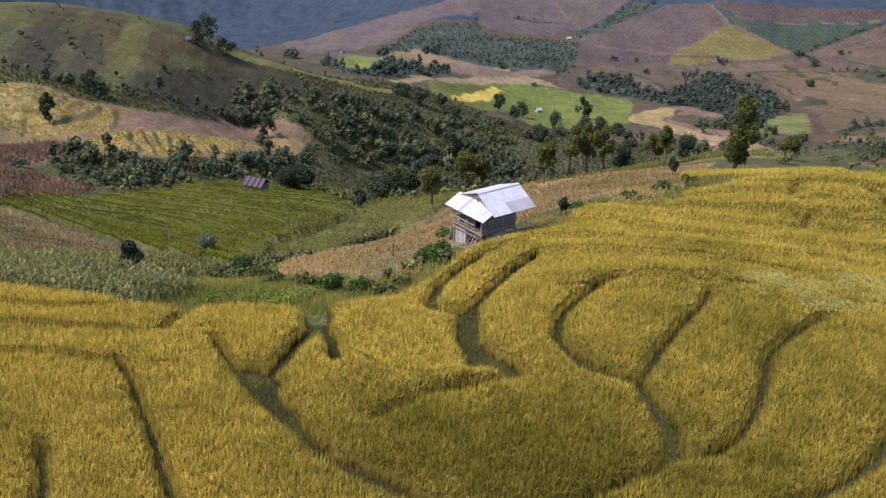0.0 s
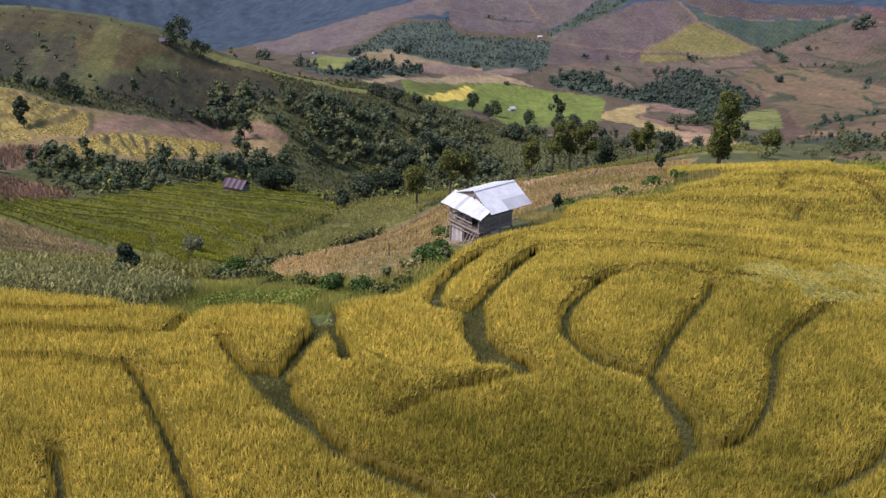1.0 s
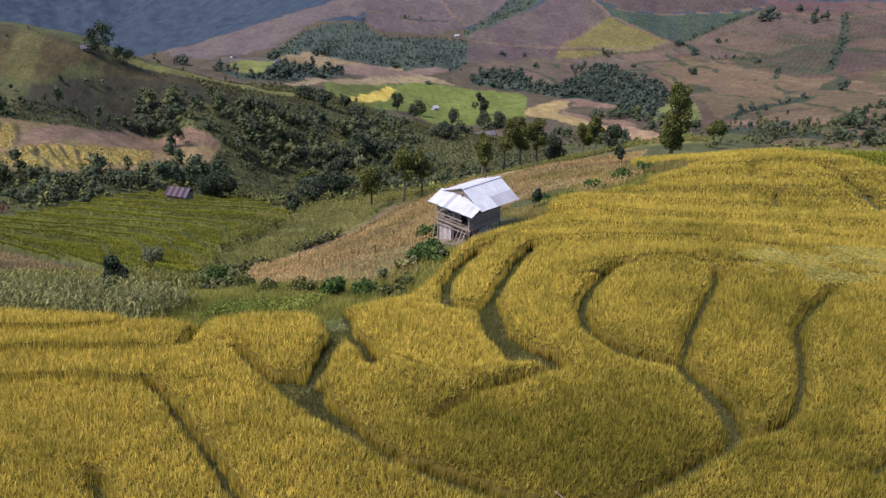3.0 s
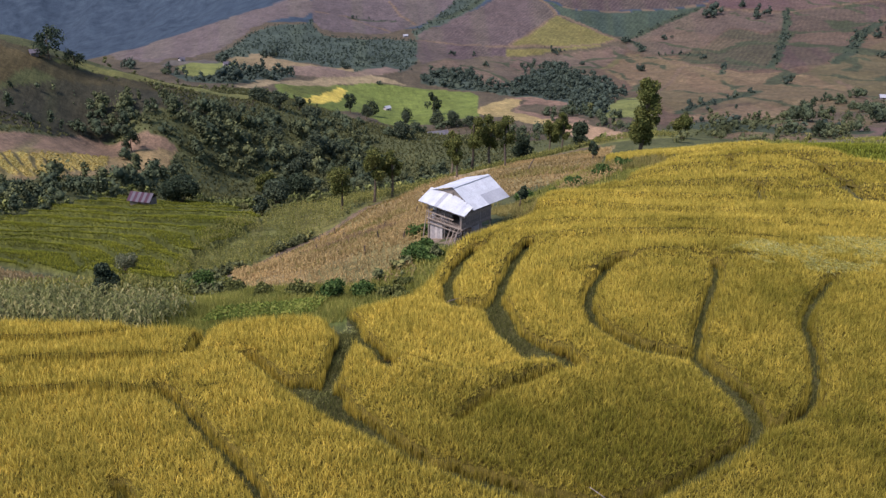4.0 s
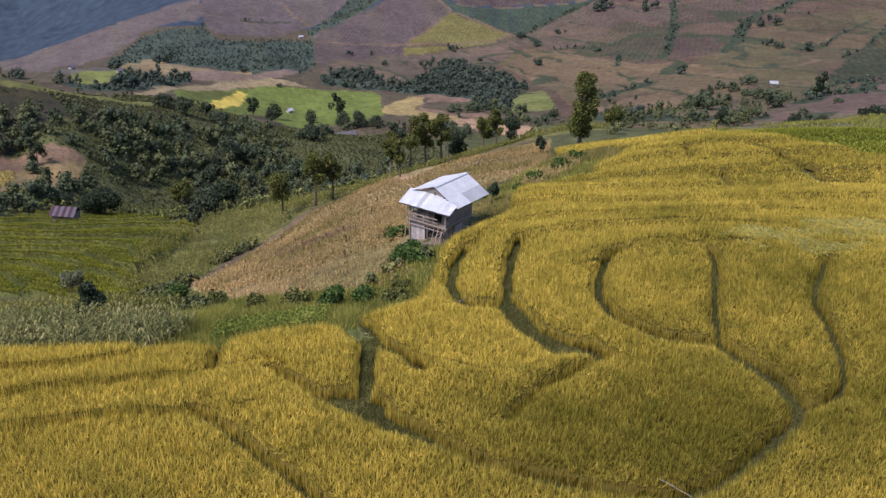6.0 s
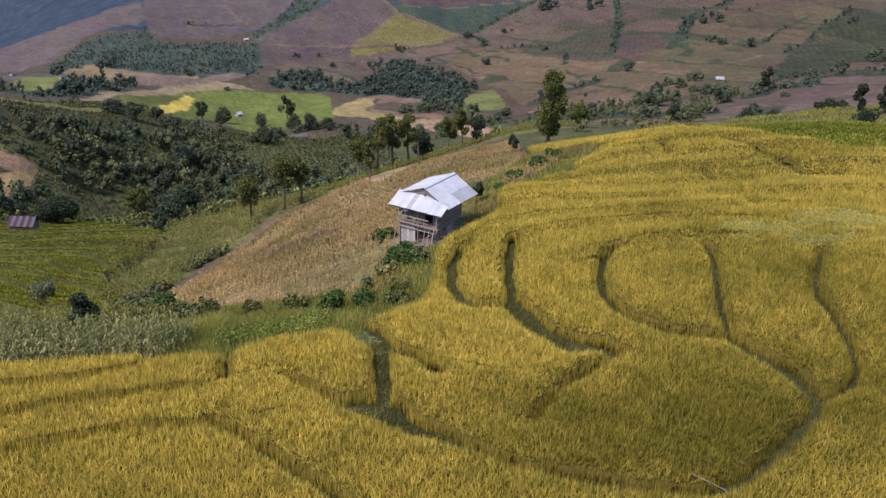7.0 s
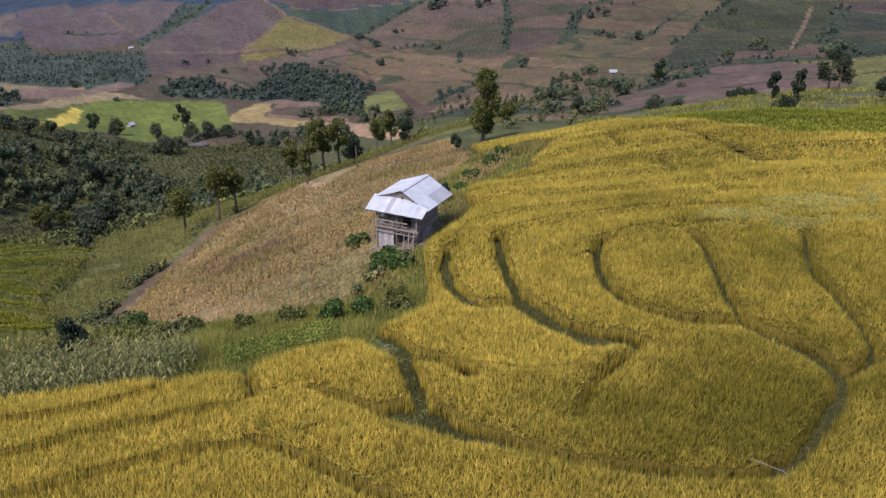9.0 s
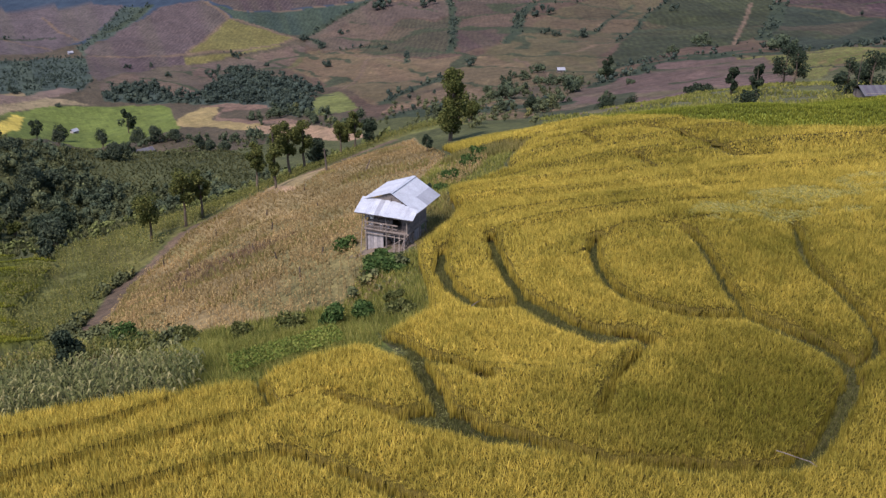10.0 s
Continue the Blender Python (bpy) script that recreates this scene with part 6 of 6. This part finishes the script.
    for x, y, r, h in ((-.6, .9, .22, .5), (.0, .92, .18, .4), (-1.7, .88, .25, .6)):
        one("basket", BOARD, hut, lambda bm: tube(bm, [(x, y, 1.4), (x, y, 1.4 + h * .5), (x, y, 1.4 + h)], [r * .7, r, r * .9], 10), "woven basket on the porch floor")
    for x, y in ((-1.2, 1.2), (-.2, 1.4)):
        g = lift_local(x, y)
        one("storage_jar", DARKWOOD, hut, lambda bm: tube(bm, [(x, y, g - .05), (x, y, g + .3), (x, y, g + .55)], [.17, .26, .16], 10), "dark jar under the floor")
    one("tie_beam", POST, hut, lambda bm: beam(bm, (-2.3, .52, 1.42), (2.3, .52, 1.42), .07, .14))
    for k in range(3):
        one("stair_rail", POST, hut, lambda bm: beam(bm, (1.9 - .5 * k, .42, 1.4 - .1 * k), (2.6 - .5 * k, -1.15, .35 - .12 * k), .05, .06))
    one("roof_pole", POST, hut, lambda bm: beam(bm, (-2.95, .1, 3.0), (2.95, .1, 3.0), .05, .06))
    one("tarpaulin", CLOTH, hut, sheet, "white tarpaulin hung at the porch corner")
    return hut


HUT_IN = pose(-.37, 85.7, -5.5, 0, 0, -51)


def lift_local(x, y):
    p = HUT_IN @ Vector((x, y, 0))
    return lift(p.x, p.y) + 5.5


stilt_hut()


def yard():
    """Trodden bare earth round and under the hut."""
    xs, ys = np.linspace(-3.6, 3.4, 30), np.linspace(-1.3, 7.2, 36)
    gx, gy = np.meshgrid(xs, ys)
    px = HUT_IN[0][0] * gx + HUT_IN[0][1] * gy + HUT_IN[0][3]
    py = HUT_IN[1][0] * gx + HUT_IN[1][1] * gy + HUT_IN[1][3]
    rim = np.minimum(np.minimum(gx + 3.6, 3.4 - gx), np.minimum(gy + 1.3, 7.2 - gy))
    pz = surface(px, py) + .07 * smooth(0, .8, rim - .9 * fnoise(gx * .9, gy * .9)) - .04 + .03 * fnoise(gx * 2, gy * 2)
    rows, cols = gx.shape
    i, j = np.meshgrid(np.arange(rows - 1), np.arange(cols - 1), indexing="ij")
    f = np.stack([i * cols + j, i * cols + j + 1, (i + 1) * cols + j + 1, (i + 1) * cols + j], -1).reshape(-1, 4)
    stuff("yard", mesh_from("yard", np.stack([px, py, pz], -1).reshape(-1, 3), f, (), True), EARTH, "trodden brown earth round the stilt hut", "ground", kind="structure")


yard()


def small_house(x, y, wide, deep, wall, rise, turn, roof, walls, label, name="farm_house", sunk=.3):
    """A plain gabled house or shed with a door and windows let into the front."""
    root = new(name)
    root.matrix_world = pose(x, y, lift(x, y), 0, 0, turn)
    tagged(root, label, "house")
    w, d = wide / 2, deep / 2
    for sx in (-1, 1):
        one("wall", walls, root, lambda bm: box(bm, (sx * w - .06, -d, -sunk), (sx * w + .06, d, wall)))
    one("wall", walls, root, lambda bm: box(bm, (-w + .06, d - .1, -sunk), (w - .06, d, wall)))
    one("wall", walls, root, lambda bm: [box(bm, (-w + .06, -d, -sunk), (-.5, -d + .1, wall)), box(bm, (.5, -d, -sunk), (w - .06, -d + .1, wall)), box(bm, (-.5, -d, 2.0), (.5, -d + .1, wall))] if wall > 2.1
        else [box(bm, (-w + .06, -d, -sunk), (-.4, -d + .1, wall)), box(bm, (.4, -d, -sunk), (w - .06, -d + .1, wall))])
    one("door", DARKWOOD, root, lambda bm: box(bm, (-.48, -d + .03, -sunk), (.48, -d + .08, min(2.0, wall))))
    n = max(4, round(wide / .55))
    for k in range(n):
        x0, x1 = -w - .5 + (wide + 1) * k / n - .02, -w - .5 + (wide + 1) * (k + 1) / n + .02
        for s in (-1, 1):
            corrugated("roof_sheet", (x0, 0, wall + rise), (x1, 0, wall + rise), (x0, s * (d + .5), wall - .25), roof[k % len(roof)], root, .45, .05)
    return root


SHED = (98.8, 111.5)
small_house(-48.6, 203, 4.4, 3.2, 1.6, 1.2, -22, (PURPLE, PALE_SHEET), PLANK, "small field shack with a faded striped purple roof", "field_shack", .8)
small_house(50, 785, 4.6, 4, 2.2, 1.6, 30, (ZINC_OLD,), BOARD, "small white-roofed house in the pasture")
small_house(70, 618, 14, 6, 2.6, 1.8, 15, (DARK_SHEET,) * 20 + (PALE_SHEET,) * 4, DARKWOOD, "long low farm building with a grey roof among trees")
small_house(-109, 362, 2.4, 2.0, 1.4, .9, 20, (PALE_SHEET,), PLANK, "hut with a dull pale roof on the hill crest")
small_house(366, 590, 5, 4, 2.2, 1.5, -20, (ZINC_OLD,), PLANK, "farmhouse with a pale roof on the slope")
small_house(120, 1340, 6, 4, 2.2, 1.6, 10, (ZINC_OLD,), BOARD, "distant white-roofed farm building")
small_house(SHED[0], SHED[1], 9, 4.5, 1.0, .8, -25, (DARK_SHEET, PALE_SHEET), PLANK, "long shed with a weathered tin roof above the green rice")
small_house(-80, 806, 4, 3.5, 2.2, 1.4, 20, (PALE_SHEET,), BOARD, "pale-roofed village house in the valley")
small_house(-60, 800, 4, 3.5, 2.2, 1.4, -10, (PALE_SHEET,), BOARD, "grey-roofed village house in the valley")
small_house(-118, 830, 4.5, 3.5, 2.2, 1.4, 40, (PALE_SHEET,), BOARD, "pale-roofed village house in the valley")


# charred stakes and a dead trunk on the maize slope
def stake(x, y, h, label="charred wooden stump on the dry slope", r=.09, lean=.08):
    root = new("stump")
    root.location = (x, y, lift(x, y))
    tagged(root, label, "stump", "stumps on the slope")
    one("trunk", DARKWOOD, root, lambda bm: tube(bm, [(0, 0, -.2), (lean * h * .5, .02, h * .5), (lean * h, -.03, h)], [r * 1.2, r, r * .7], 7))


for x, y, h in ((-7.4, 89.2, 1.3), (-16.5, 108.7, 1.0), (-14.2, 109.9, .9), (-10, 97, .8), (-5, 104, .9), (-12, 118, 1.1), (-3, 120, 1.0), (2, 128, 1.1), (-8, 135, 1.0), (5, 140, .9), (-1, 147, 1.1), (8, 126, .8), (-9, 148, 1.2), (12, 143, 1.0), (-3, 95, .7)):
    stake(x, y, h, lean=rng.uniform(-.2, .2))
stake(19.9, 154, 3.8, "bare reddish dead trunk on the slope", .14, -.08)
stake(95.2, 114.6, 7.5, "thin bare pole standing beside the shed", .06, .01)
stake(20, 138, 1.8, "leaning dead stump on the slope", .1, .5)


# ---- foreground odds and ends ----
def lying_pole(x0, y0, x1, y1, over, label, r=.035):
    root = new("bamboo_pole")
    z0, z1 = lift(x0, y0) + over, lift(x1, y1) + over
    root.location = (x0, y0, z0)
    tagged(root, label, "pole")
    d = Vector((x1 - x0, y1 - y0, z1 - z0))
    one("cane", PLANK, root, lambda bm: tube(bm, [(0, 0, 0), d * .33 + Vector((0, 0, .02)), d * .66, d], [r, r * 1.05, r * .95, r * .8], 7))
    for s in (.3, .62):
        one("knot", PLANK, root, lambda bm: tube(bm, [d * (s - .012), d * (s + .012)], [r * 1.18, r * 1.18], 7))


lying_pole(.9, 39.4, 1.75, 38.0, 1.5, "pale bamboo pole lying across the standing rice", .022)
lying_pole(1.75, 38.05, 1.8, 37.5, 1.5, "short pale bamboo stick beside the longer pole", .02)
lying_pole(-2.6, 65.2, -1.2, 65.9, .4, "weathered stick lying in a trodden path")
grass("trodden_straw", [(-16.5, 51), (-9, 51), (-9.5, 62), (-12, 64), (-13.5, 58), (-16.5, 57)], FLAT_MAT, "pale trampled straw in the wet path", .3, .1, .05, .4,
      lambda x, y: (rice_gap(x, y) < -.1) & (fnoise(x / 1.1, y / 1.1) > .55))


# rows of young vegetables in the grass strip
def vegetable_row(x0, y0, x1, y1):
    n = int(math.hypot(x1 - x0, y1 - y0) / .28)
    root = new("vegetable_row")
    root.location = (x0, y0, lift(x0, y0))
    tagged(root, "low row of leafy green vegetables in the grass", "vegetables", "vegetable rows in the garden")
    cs = [(x0 + (x1 - x0) * k / n - x0, y0 + (y1 - y0) * k / n - y0, lift(x0 + (x1 - x0) * k / n, y0 + (y1 - y0) * k / n) - root.location.z + .5) for k in range(n + 1)]
    crown_mesh("leaves", cs, [.17] * len(cs), 16, .09, GARDEN_MAT, root, .8)


for k in range(7):
    vegetable_row(-20.3 + .1 * k, 64.9 + .62 * k, -12.4 + .12 * k, 65.7 + .62 * k)
